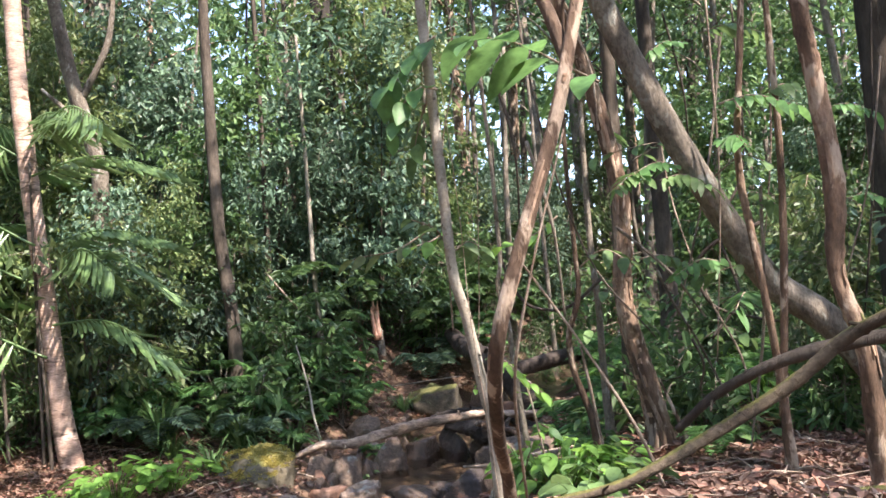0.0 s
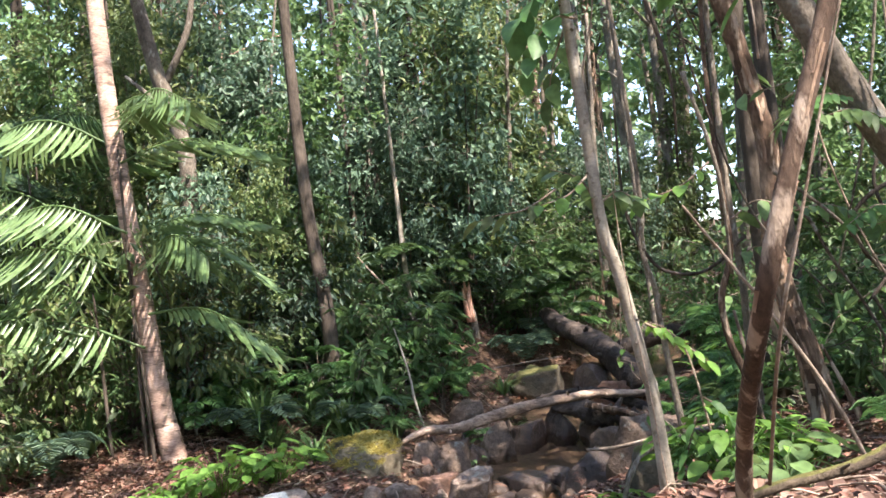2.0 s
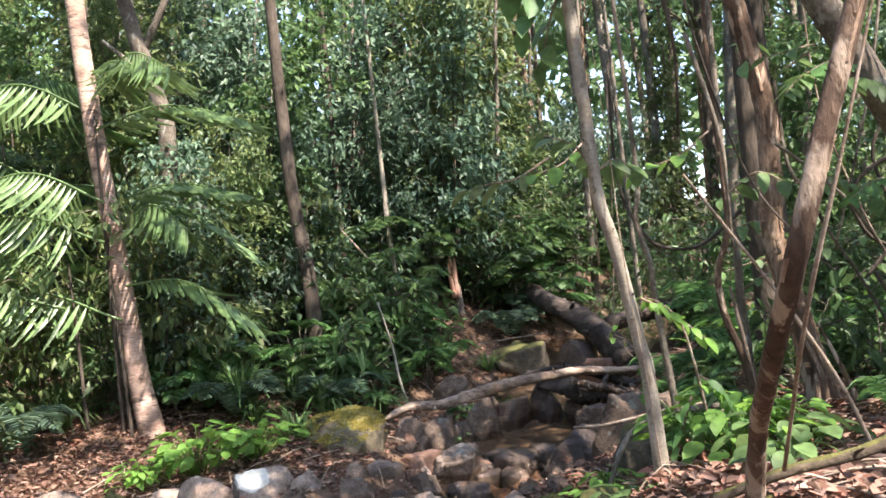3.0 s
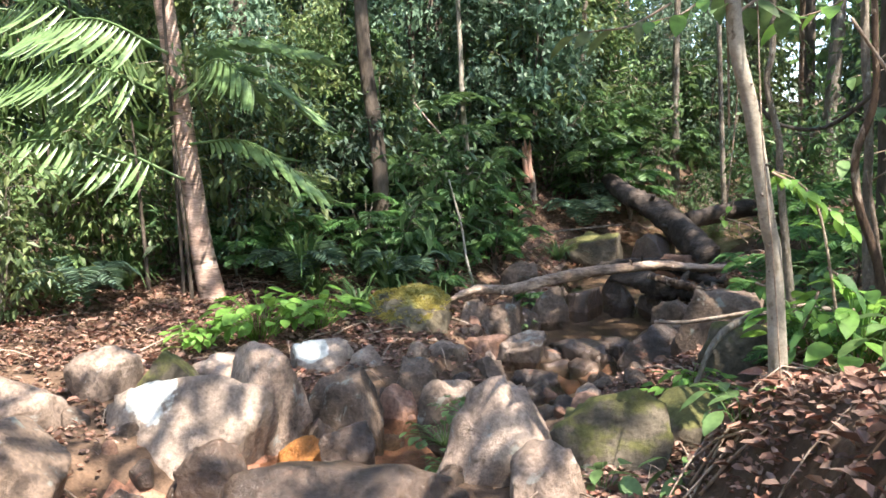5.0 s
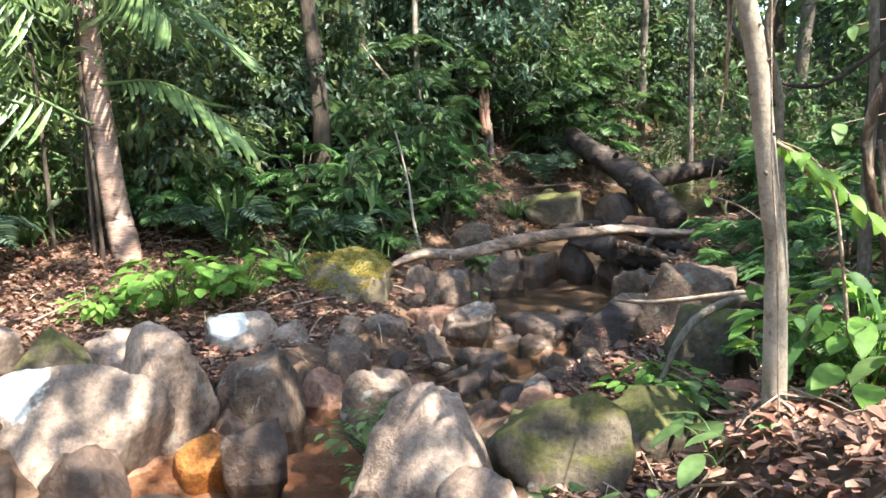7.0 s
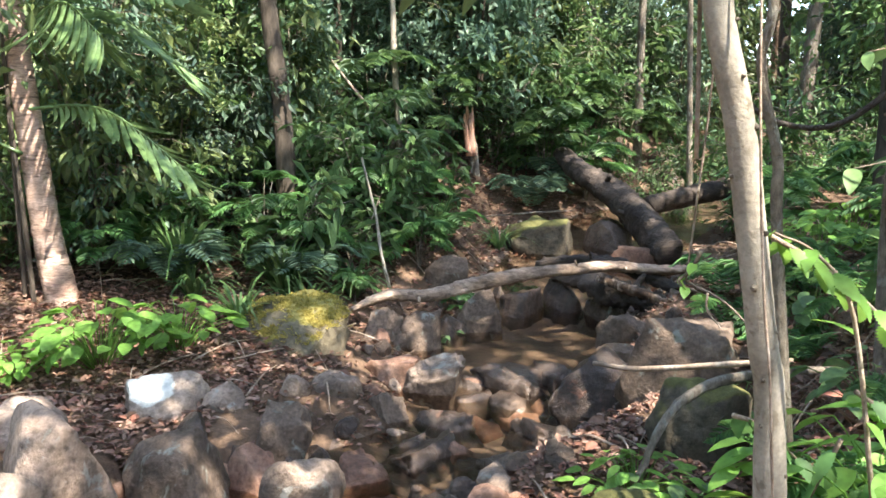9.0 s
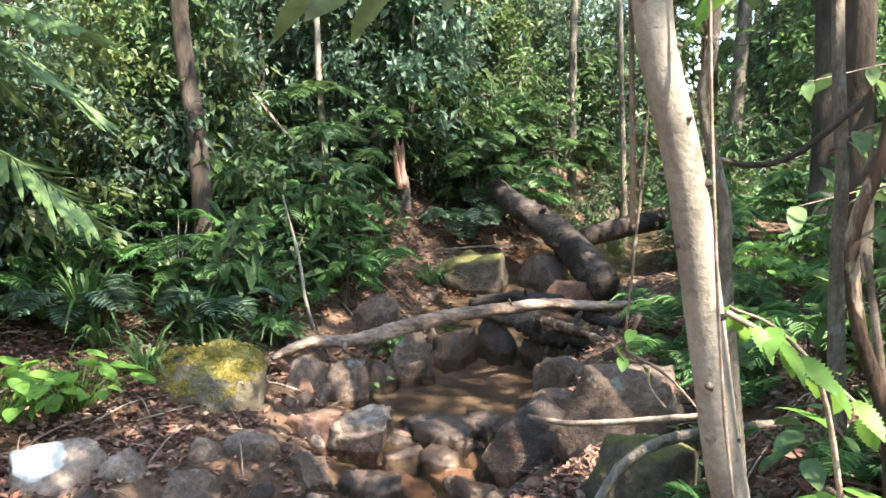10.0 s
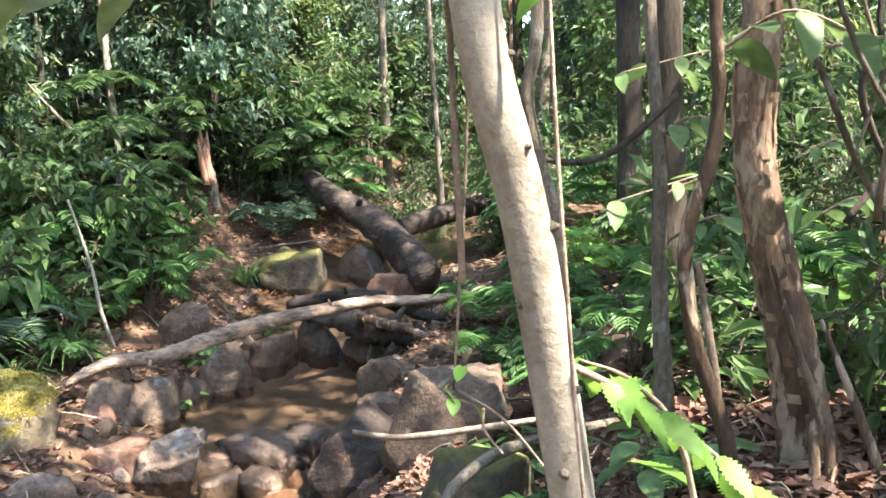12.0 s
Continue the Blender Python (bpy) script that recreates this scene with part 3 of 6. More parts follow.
stone("stone", "grey stone behind the large boulder", 0.38, 8.7, -0.14, 0.18, 0.35, ROCK, 45, 0.8, 7, 12, 0.16, box=0.55)
stone("stone", "small squared grey stone by the pool", 0.31, 8.2, -0.16, 0.09, 0.26, ROCK, 46, 0.9, 6)
stone("boulder", "mossy boulder with a root across it", 0.62, 6.5, -0.05, 0.4, 0.46, MOSS_ROCK, 47, 0.9, 5)
stone("stone", "small dark stone beside the water", 0.15, 6.7, -0.1, 0.08, 0.18, DARK_ROCK, 48, 0.9, 3)
stone("stone", "dark wet stone under the driftwood", -0.42, 9.78, -0.25, 0.13, 0.36, DARK_ROCK, 90, 0.8, 4)
stone("stone", "dark stone at the head of the pool", -0.06, 9.9, -0.25, 0.2, 0.34, DARK_ROCK, 91, 0.8, 4)
stone("stone", "brown stone at the head of the pool", 0.28, 9.75, -0.25, 0.12, 0.32, ROCK, 92, 0.8, 4)
stone("stone", "flat wet stone in the cascade", -0.3, 8.02, -0.3, -0.05, 0.46, DARK_ROCK, 93, 0.9, 8, 25, 0.3, box=0.6)
stone("stone", "wet brown stone in the cascade", -0.1, 7.25, -0.36, -0.12, 0.42, DARK_ROCK, 94, 0.9, 8, 25, 0.3, box=0.6)
stone("stone", "wet dark stone at the lip of the cascade", -0.08, 8.12, -0.32, -0.03, 0.3, DARK_ROCK, 95, 0.9, 8, 25, 0.3, box=0.6)
stone("stone", "low dark stone in the running water", -0.55, 7.95, -0.32, -0.1, 0.32, DARK_ROCK, 96, 0.9, 8, 25, 0.3, box=0.6)
stone("stone", "broad wet stone below the cascade", -0.72, 6.9, -0.4, -0.15, 0.42, DARK_ROCK, 97, 0.9, 8, 25, 0.3, box=0.6)
stone("stone", "flat wet stone below the cascade", -0.3, 6.85, -0.4, -0.14, 0.44, DARK_ROCK, 98, 0.9, 8, 25, 0.3, box=0.6)
stone("stone", "reddish wet stone below the cascade", -0.98, 6.65, -0.4, -0.15, 0.34, PINK_ROCK, 99, 0.9, 8, 25, 0.3, box=0.6)
stone("boulder", "mossy boulder lying upstream on sand", -0.37, 11.5, 0.05, 0.55, 0.66, MOSS_ROCK, 49, 0.75, 5)
stone("stone", "brown boulder beside the dark log", 0.36, 11.6, 0.1, 0.52, 0.5, DARK_ROCK, 50, 0.75, 4)
stone("stone", "flat reddish rock under the dark log", 0.6, 11.0, 0.0, 0.34, 0.5, PINK_ROCK, 51, 0.7, 5)
stone("stone", "mossy stone in the undergrowth", -1.77, 9.7, 0.05, 0.37, 0.4, MOSS_ROCK, 52, 0.8, 5)
stone("stone", "brown stone in the bank", -1.05, 9.85, 0.08, 0.38, 0.36, ROCK, 53, 0.8, 5)
stone("stone", "grey rounded stone standing upstream", 1.15, 15.3, 0.45, 0.9, 0.62, ROCK, 54, 0.8, 4)
stone("stone", "brown rounded stone standing upstream", 2.0, 15.4, 0.4, 0.76, 0.58, ROCK, 55, 0.8, 4)
stone("boulder", "pale boulder far upstream", 3.8, 17.8, 0.6, 1.1, 0.8, PALE_ROCK, 56, 0.8, 4)
stone("boulder", "dark boulder far upstream", 3.3, 16.6, 0.4, 0.88, 0.75, DARK_ROCK, 57, 0.8, 4)
stone("boulder", "dark wet boulder far upstream", 4.1, 16.4, 0.4, 0.9, 0.9, DARK_ROCK, 58, 0.8, 4)

# rough wet stones between which the water runs down
r_w = np.random.default_rng(15)
for k in range(26):
    y = 6.45 + 1.75 * (k + r_w.uniform(0, 1)) / 26
    x = float(stream_x(y)) + r_w.uniform(-0.42, 0.42)
    top = float(water_z(y)) + r_w.uniform(-0.01, 0.07)
    stone("stone", "rough wet brown stone in the running water", x, y, top - 0.2, top, float(r_w.uniform(0.16, 0.34)), (DARK_ROCK, DARK_ROCK, PINK_ROCK)[k % 3], 600 + k,
          0.85, 8, float(r_w.uniform(0, 180)), 0.3, box=0.65, fine=3)["group"] = "wet stones of the cascade"

# a fur of moss on the block-shaped boulder, its yellow brightened like sunlight
def moss_fur(ob, count, seed):
    r = np.random.default_rng(seed)
    me = ob.data
    up = [p for p in me.polygons if p.normal.z > 0.5 and p.center.z > 0.1]
    pick = r.integers(0, len(up), count)
    P = np.array([up[k].center for k in pick]) + r.normal(0, 0.012, (count, 3)) * (1, 1, 0)
    D = np.array([up[k].normal for k in pick]) + r.normal(0, 0.6, (count, 3))
    part("moss", blade_mesh("moss", P, D, rand_unit(r, count), r.uniform(0.008, 0.028, count), 0.006, SUNLIT_MOSS_LEAF), ob, "moss tufts in sunlit yellow-green")


for ob in list(scene.objects):
    if ob.type == "MESH" and ob.data.materials and ob.data.materials[0] == SUNLIT_MOSS:
        moss_fur(ob, 5000, 4)

# middling cobbles, each a thing, along the banks and the bed
COBBLES = [stone("cobble", "small rounded river cobble among leaf litter", 0, 0, 0, 0.16, 0.2, mat, 70 + i, 0.85, 5, 0, 0.14, fine=3)
           for i, mat in enumerate((ROCK, DARK_ROCK, PINK_ROCK, DARK_ROCK, PALE_ROCK, ROCK))]
r_c = np.random.default_rng(21)
spots = []
while len(spots) < 205:
    y = r_c.uniform(4.4, 7.2) if len(spots) > 90 else r_c.uniform(3.6, 12.5)
    side = r_c.choice([-1, 1])
    if len(spots) > 180:
        y = r_c.uniform(8.2, 10.2)
    x = float(stream_x(y)) + side * abs(r_c.normal(0.5, 0.4) if len(spots) <= 180 else r_c.normal(0.6, 0.15))
    if (y > 6.3 and abs(x - float(stream_x(y))) < 0.48) or (x > 0.1 and y < 7.2) or (4.9 < y <= 6.3 and abs(x - float(stream_x(y))) < 0.34) or math.hypot(x, y - 3.4) < 0.7 or (x > 0.35 and y < 5.2):
        continue
    spots.append((x, y))
for i, (x, y) in enumerate(spots):
    s = float(r_c.uniform(0.3, 0.9))
    src = COBBLES[i % 6]
    m = pose(x, y, gz(x, y) + 0.02 * s, r_c.uniform(-25, 25), r_c.uniform(-25, 25), r_c.uniform(0, 360))
    if i < 6:
        src.matrix_basis, src.scale = m, (s, s, s)
    else:
        copy_thing(src, m).scale = (s, s * float(r_c.uniform(0.8, 1.2)), s * float(r_c.uniform(0.7, 1.0)))
for ob in list(scene.objects):
    if ob.name.startswith("cobble"):
        ob["group"] = "cobbles along the stream"


# ---------------------------------------------------------------- logs and fallen wood
def log_thing(name, label, points, radii, material, seed, rough=0.1, n=40, seg=14, knots=3, category="log", stub=1.0):
    p0 = np.asarray(points[0], float)
    rel = [np.asarray(p, float) - p0 for p in points]
    root = thing(name, tuple(p0), label, category)
    limb("stem", rel, radii, material, root, n=n, seg=seg, rough=rough, seed=seed)
    r = np.random.default_rng(seed)
    C = spline(rel, 30)
    for k in range(knots):
        i = int(r.integers(5, 26))
        d = unit(r.standard_normal(3) + (0, -0.3, 0.7))
        rad = float(np.interp(i / 30, np.linspace(0, 1, len(radii)), radii))
        limb("broken_branch", [C[i], C[i] + d * rad * 1.6 * stub, C[i] + d * rad * r.uniform(2.2, 4.0) * stub], [rad * 0.45, rad * 0.3, rad * 0.18], material, root,
             n=6, seg=7, rough=0.15, seed=seed + k)
    return root


log_thing("driftwood_log", "long weathered grey driftwood log lying across the pool",
          [(-1.5, 8.45, 0.17), (-1.38, 8.55, 0.22), (-1.25, 8.64, 0.25), (-1.02, 8.81, 0.225), (-0.76, 8.97, 0.275), (-0.4, 9.13, 0.34), (-0.02, 9.28, 0.372), (0.33, 9.45, 0.38),
           (0.66, 9.6, 0.34), (1.04, 9.75, 0.34), (1.28, 9.9, 0.4)],
          [0.02, 0.036, 0.048, 0.05, 0.05, 0.044, 0.036, 0.036, 0.04, 0.034, 0.012], DRIFTWOOD, 5, 0.2, 130, 16, 5, stub=0.7)
log_thing("rotten_log", "split rotten dark log wedged under the driftwood",
          [(-0.12, 9.95, 0.2), (0.15, 9.72, 0.2), (0.32, 9.57, 0.16), (0.5, 9.4, 0.15), (0.68, 9.23, 0.1), (1.06, 8.9, 0.04)], [0.05, 0.08, 0.1, 0.085, 0.1, 0.08], ROTTEN, 6, 0.34, 50, 14, 3)
log_thing("rotten_log", "thin broken dark branch beneath the driftwood",
          [(-0.3, 9.9, 0.3), (0.1, 9.85, 0.36), (0.5, 9.75, 0.3), (0.95, 9.4, 0.16)], [0.03, 0.045, 0.05, 0.03], ROTTEN, 8, 0.25, 30, 10, 2)
log_thing("rotten_log", "split plank of pale rotten wood on the dark log",
          [(0.2, 9.5, 0.27), (0.5, 9.28, 0.22), (0.85, 8.98, 0.14)], [0.02, 0.045, 0.03], BARK_BROWN, 18, 0.3, 30, 8, 1)
log_thing("fallen_tree", "thick dark fallen trunk sloping down to the stream",
          [(-0.2, 13.2, 1.12), (0.02, 12.6, 0.97), (0.39, 11.95, 0.76), (0.69, 11.3, 0.51), (0.87, 10.65, 0.31)], [0.1, 0.13, 0.15, 0.155, 0.13], ROTTEN, 9, 0.13, 90, 22, 3, stub=0.5)
log_thing("fallen_tree", "dark fallen trunk lying across the stream upstream",
          [(0.72, 11.75, 0.66), (1.31, 12.35, 0.74), (1.84, 12.9, 0.77), (2.56, 13.5, 0.78), (3.5, 14.1, 0.74)], [0.1, 0.12, 0.11, 0.12, 0.11], ROTTEN, 10, 0.12, 50, 14, 3)
log_thing("fallen_branch", "thin dead branch lying on the sandy bank", [(-0.9, 11.3, 0.55), (-0.5, 11.2, 0.6), (0.0, 11.05, 0.66)], [0.006, 0.011, 0.005], BARK_GREY, 19, 0.12, 30, 8, 2, "branch")
log_thing("mossy_log", "moss-covered log lying on the bank", [(0.5, 3.08, 0.78), (0.63, 3.06, 0.79), (0.83, 3.08, 0.79), (1.4, 3.18, 0.8), (2.4, 3.3, 0.85)],
          [0.026, 0.03, 0.032, 0.035, 0.04], MOSS_WOOD, 12, 0.12, 40, 12, 2)
log_thing("fallen_branch", "long mossy fallen branch rising from the litter",
          [(0.4, 3.03, 0.82), (0.59, 3.07, 0.87), (0.82, 3.12, 0.91), (1.11, 3.16, 1.04), (1.38, 3.14, 1.2), (1.54, 3.09, 1.34), (1.68, 3.0, 1.43), (2.2, 2.7, 1.75)],
          [0.012, 0.016, 0.018, 0.02, 0.021, 0.022, 0.022, 0.02], MOSS_WOOD, 13, 0.1, 60, 10, 3, "branch")
log_thing("fallen_branch", "second dark branch leaning over the litter",
          [(1.1, 3.6, 1.0), (1.25, 3.5, 1.15), (1.5, 3.35, 1.28), (1.9, 3.2, 1.36)], [0.016, 0.02, 0.022, 0.025], BARK_DARK, 14, 0.1, 40, 9, 2, "branch")
log_thing("rotten_log", "slab of wet dark bark lying by the pool", [(-0.25, 10.0, 0.3), (0.1, 9.9, 0.34), (0.45, 9.75, 0.35)], [0.05, 0.07, 0.04], ROTTEN, 17, 0.25, 24, 10, 0)
log_thing("root", "pale root curving over the mossy boulder", [(0.3, 5.95, 0.1), (0.42, 6.02, 0.36), (0.6, 6.12, 0.47), (0.85, 6.2, 0.5), (1.1, 6.3, 0.5)],
          [0.014, 0.019, 0.02, 0.018, 0.012], BARK_GREY, 15, 0.2, 30, 9, 0, "root")
log_thing("root", "thin pale stick lying over the boulder", [(0.15, 7.0, 0.28), (0.35, 6.75, 0.33), (0.7, 6.5, 0.44), (0.95, 6.4, 0.5)],
          [0.01, 0.013, 0.014, 0.01], TWIG, 16, 0.1, 24, 8, 0, "stick")


# ---------------------------------------------------------------- trees that stand near
TOPS = []


def near_tree(name, label, points, radii, material, seed, rough=0.06, n=60, seg=18, rings=0.0, branches=(), flare=1.3):
    p0 = np.asarray(points[0], float)
    rel = [np.asarray(p, float) - p0 for p in points]
    root = thing(name, tuple(p0), label, "tree")
    rad = list(radii)
    rad[0] *= flare
    rel[0] = rel[0] - np.array([0, 0, 0.12])
    limb("trunk", rel, rad, material, root, n=n, seg=seg, rough=rough, seed=seed, rings=rings)
    TOPS.append((root, rel[-1], radii[0]))
    for k, (pts, rr) in enumerate(branches):
        limb("branch", [np.asarray(p, float) - p0 for p in pts], rr, material, root, n=24, seg=9, rough=rough, seed=seed + 50 + k)
    return root


def crown(root, centre, size, count, seed, material, leaf=(0.12, 0.05), clumps=40, name="crown", limbs=True, bark=None, down=0.3):
    """A crown of leaf sprays on fine twigs, with gaps; centre and size relative to the root."""
    r = np.random.default_rng(seed)
    c = np.asarray(centre, float)
    heads = c + unit(r.standard_normal((clumps, 3))) * (r.uniform(0.35, 1.0, (clumps, 1)) ** 0.6) * np.asarray(size)
    which = r.integers(0, clumps, count)
    spread = 0.17 * float(np.mean(size))
    P = heads[which] + r.standard_normal((count, 3)) * spread * (1, 1, 0.55)
    D = unit(P - heads[which]) + 0.5 * unit(P - c) + rand_unit(r, count) * 0.5 + np.array([0, 0, -down])
    N = unit(np.array([0, 0, 1.0]) + rand_unit(r, count) * 0.7)
    L = leaf[0] * r.uniform(0.6, 1.25, count)
    part(name, blade_mesh(name, P, D, N, L, L * leaf[1] / leaf[0], material, far=True), root)
    if limbs and bark:
        base = c - np.array([0, 0, size[2] * 0.9])
        pieces = [tube([base, (base + h) / 2 + r.normal(0, 0.1, 3) * np.mean(size), h], [0.012 * size[0] + 0.006, 0.006 * size[0] + 0.004, 0.004], n=7, seg=5, seed=seed + i)
                  for i, h in enumerate(heads[:: max(1, clumps // 14)])]
        V, F = join(pieces)
        part("limbs", mesh_of("limbs", V, F, bark), root)


# slender pale tree that the path passes
thin = near_tree("slender_tree", "slender leaning tree with smooth pale bark beside the stream",
                 [(0.44, 4.32, 0.5), (0.405, 4.29, 0.95), (0.38, 4.27, 1.09), (0.315, 4.22, 1.45), (0.265, 4.2, 1.66), (0.24, 4.2, 2.0), (0.2, 4.2, 2.6), (0.17, 4.2, 3.1),
                  (0.12, 4.25, 4.5), (0.2, 4.3, 6.5)],
                 [0.03, 0.026, 0.0248, 0.0243, 0.0242, 0.0243, 0.0245, 0.024, 0.022, 0.017], BARK_SMOOTH, 61, 0.025, 110, 22, flare=1.15)
ytree = near_tree("forked_tree", "slim forked tree with a pale leaning stem",
                  [(0.465, 2.97, 0.76), (0.45, 2.75, 1.0), (0.43, 2.53, 1.16), (0.435, 2.29, 1.39), (0.5, 2.27, 1.62), (0.6, 2.28, 1.92), (0.67, 2.3, 2.21), (0.8, 2.35, 2.8), (1.05, 2.4, 5.8)],
                  [0.022, 0.0185, 0.018, 0.018, 0.017, 0.017, 0.0155, 0.0145, 0.011], BARK_BROWN, 62, 0.06, 80, 14, flare=1.2,
                  branches=[([(0.64, 2.3, 2.06), (0.6, 2.32, 2.2), (0.5, 2.36, 2.5), (0.4, 2.4, 3.2)], [0.018, 0.016, 0.014, 0.01])])
flaking = near_tree("flaking_tree", "tree with flaking reddish-brown bark and clinging vine stems",
          [(1.465, 5.568, 0.465), (1.391, 5.568, 0.74), (1.349, 5.568, 0.972), (1.296, 5.568, 1.183), (1.244, 5.568, 1.416), (1.233, 5.568, 1.606), (1.254, 5.568, 1.87), (1.244, 5.568, 2.239), (1.117, 5.568, 2.841), (0.937, 5.568, 3.401), (0.62, 5.674, 4.457),
           (0.198, 5.78, 6.78)],
          [0.085, 0.07, 0.062, 0.058, 0.055, 0.054, 0.054, 0.052, 0.05, 0.046, 0.04, 0.03], BARK_BROWN, 63, 0.09, 120, 18, flare=1.2,
          branches=[([(1.36, 5.421, 0.444), (1.391, 5.431, 0.708), (1.307, 5.463, 0.972), (1.254, 5.494, 1.183)], [0.016, 0.014, 0.01, 0.005]),
                    ([(1.571, 5.41, 0.423), (1.529, 5.442, 0.655), (1.402, 5.505, 1.025)], [0.02, 0.016, 0.006]), ([(1.275, 5.378, 0.444), (1.339, 5.41, 0.603), (1.36, 5.473, 0.867)], [0.02, 0.016, 0.006])])
leaning = near_tree("leaning_tree", "thick grey trunk leaning steeply over the bank",
          [(2.95, 5.3, 0.68), (2.32, 5.15, 1.28), (1.93, 5.11, 1.61), (1.55, 5.05, 2.26), (1.34, 5.01, 2.67), (1.12, 4.96, 3.15), (0.8, 4.9, 4.2), (0.3, 4.9, 6.5)],
          [0.1, 0.09, 0.082, 0.073, 0.07, 0.066, 0.06, 0.045], BARK_GREY, 64, 0.05, 80, 18)
twisted = near_tree("twisted_tree", "knotted tree with peeling pale bark patches",
          [(1.85, 3.55, 0.72), (1.8, 3.53, 0.95), (1.77, 3.5, 1.27), (1.68, 3.48, 1.56), (1.69, 3.46, 1.87), (1.64, 3.43, 2.28), (1.6, 3.41, 2.54), (1.5, 3.4, 3.6), (1.5, 3.4, 5.5)],
          [0.045, 0.039, 0.034, 0.03, 0.038, 0.031, 0.029, 0.027, 0.022], BARK_BROWN, 65, 0.13, 80, 16)

near_tree("sapling", "thin bent brown sapling rising from the litter",
          [(0.99, 5.1, 0.58), (0.95, 5.1, 0.85), (0.87, 5.1, 1.1), (0.85, 5.1, 1.31), (0.9, 5.1, 1.47), (0.92, 5.1, 1.6), (0.91, 5.1, 1.8), (0.9, 5.15, 2.6), (1.0, 5.2, 4.0)],
          [0.022, 0.019, 0.017, 0.016, 0.016, 0.015, 0.014, 0.012, 0.008], BARK_BROWN, 67, 0.06, 60, 10)
near_tree("sapling", "thin pale sapling behind the slender tree",
          [(0.62, 4.95, 0.5), (0.53, 4.9, 1.2), (0.52, 4.9, 1.38), (0.47, 4.9, 1.6), (0.49, 4.9, 1.8), (0.45, 4.9, 2.6), (0.3, 4.9, 4.5)],
          [0.016, 0.014, 0.013, 0.012, 0.012, 0.01, 0.008], BARK_GREY, 68, 0.06, 50, 10)
near_tree("sapling", "thin upright sapling with grey bark", [(1.17, 6.0, 0.55), (1.14, 6.0, 1.1), (1.13, 5.97, 1.44), (1.1, 6.0, 2.2), (1.1, 6.0, 4.5)],
          [0.028, 0.024, 0.022, 0.02, 0.012], BARK_GREY, 69, 0.06, 50, 10)
bank_tree = near_tree("tree", "dark straight tree on the bank", [(1.45, 6.75, 0.55), (1.43, 6.65, 1.2), (1.4, 6.6, 2.0), (1.4, 6.6, 5.0), (1.5, 6.6, 9.0)],
          [0.075, 0.065, 0.06, 0.05, 0.03], BARK_DARK, 70, 0.06, 50, 12)
far_tree = near_tree("tree", "dark straight tree behind the bank", [(2.4, 9.8, 0.6), (2.38, 9.8, 1.4), (2.36, 9.8, 2.2), (2.3, 9.8, 5.0), (2.3, 9.8, 9.0)],
          [0.11, 0.1, 0.095, 0.08, 0.05], BARK_DARK, 71, 0.06, 50, 12)
near_tree("tree", "dark slim tree in the undergrowth", [(-2.45, 9.9, 0.55), (-2.46, 9.84, 1.1), (-2.52, 9.91, 1.71), (-2.66, 10.0, 2.65), (-2.75, 10.0, 5.0), (-2.8, 10, 9)],
          [0.095, 0.085, 0.08, 0.075, 0.06, 0.04], BARK_DARK, 72, 0.06, 50, 12)
near_tree("tree", "thick blackish trunk hung with leaves", [(-1.95, 13.9, 0.95), (-2.01, 13.9, 1.9), (-2.05, 14.0, 3.3), (-2.1, 14, 6), (-2.2, 14, 11)],
          [0.24, 0.21, 0.2, 0.17, 0.1], BARK_BLACK, 73, 0.08, 50, 14)
near_tree("sapling", "pale thin sapling in the undergrowth", [(-1.85, 11.8, 0.8), (-1.9, 11.81, 1.53), (-1.96, 11.88, 2.18), (-2.0, 11.97, 2.95), (-2.1, 12, 5.5)],
          [0.04, 0.036, 0.034, 0.03, 0.02], BARK_SMOOTH, 74, 0.08, 40, 10)
near_tree("sapling", "thin straight sapling beside the stream", [(0.82, 15.1, 0.7), (0.8, 15, 1.5), (0.8, 15, 3.4), (0.9, 15, 6)], [0.06, 0.055, 0.05, 0.03], BARK_GREY, 75, 0.06, 40, 10)
near_tree("sapling", "twin thin stems with ragged bark", [(1.85, 4.6, 0.62), (1.78, 4.52, 1.2), (1.7, 4.48, 1.75), (1.66, 4.48, 2.2), (1.74, 4.48, 3.2), (1.7, 4.5, 5)],
          [0.026, 0.02, 0.018, 0.017, 0.016, 0.012], BARK_BROWN, 76, 0.1, 60, 10,
          branches=[([(1.8, 4.55, 0.9), (1.84, 4.5, 1.6), (1.86, 4.48, 2.3), (1.84, 4.5, 3.4)], [0.02, 0.018, 0.016, 0.012])])
near_tree("tree", "pale slanting tree in the woods", [(-3.95, 9.3, 0.35), (-3.85, 9.3, 1.6), (-3.7, 9.25, 2.9), (-3.75, 9.25, 3.4), (-4.1, 9.3, 4.6), (-4.6, 9.3, 7.5)],
          [0.11, 0.1, 0.09, 0.085, 0.075, 0.05], BARK_GREY, 77, 0.06, 50, 12,
          branches=[([(-3.73, 9.25, 3.3), (-3.95, 9.2, 3.75), (-4.3, 9.2, 4.1)], [0.04, 0.03, 0.02]), ([(-3.9, 9.3, 4.0), (-3.6, 9.3, 4.6), (-3.5, 9.3, 5.4)], [0.045, 0.035, 0.02])])

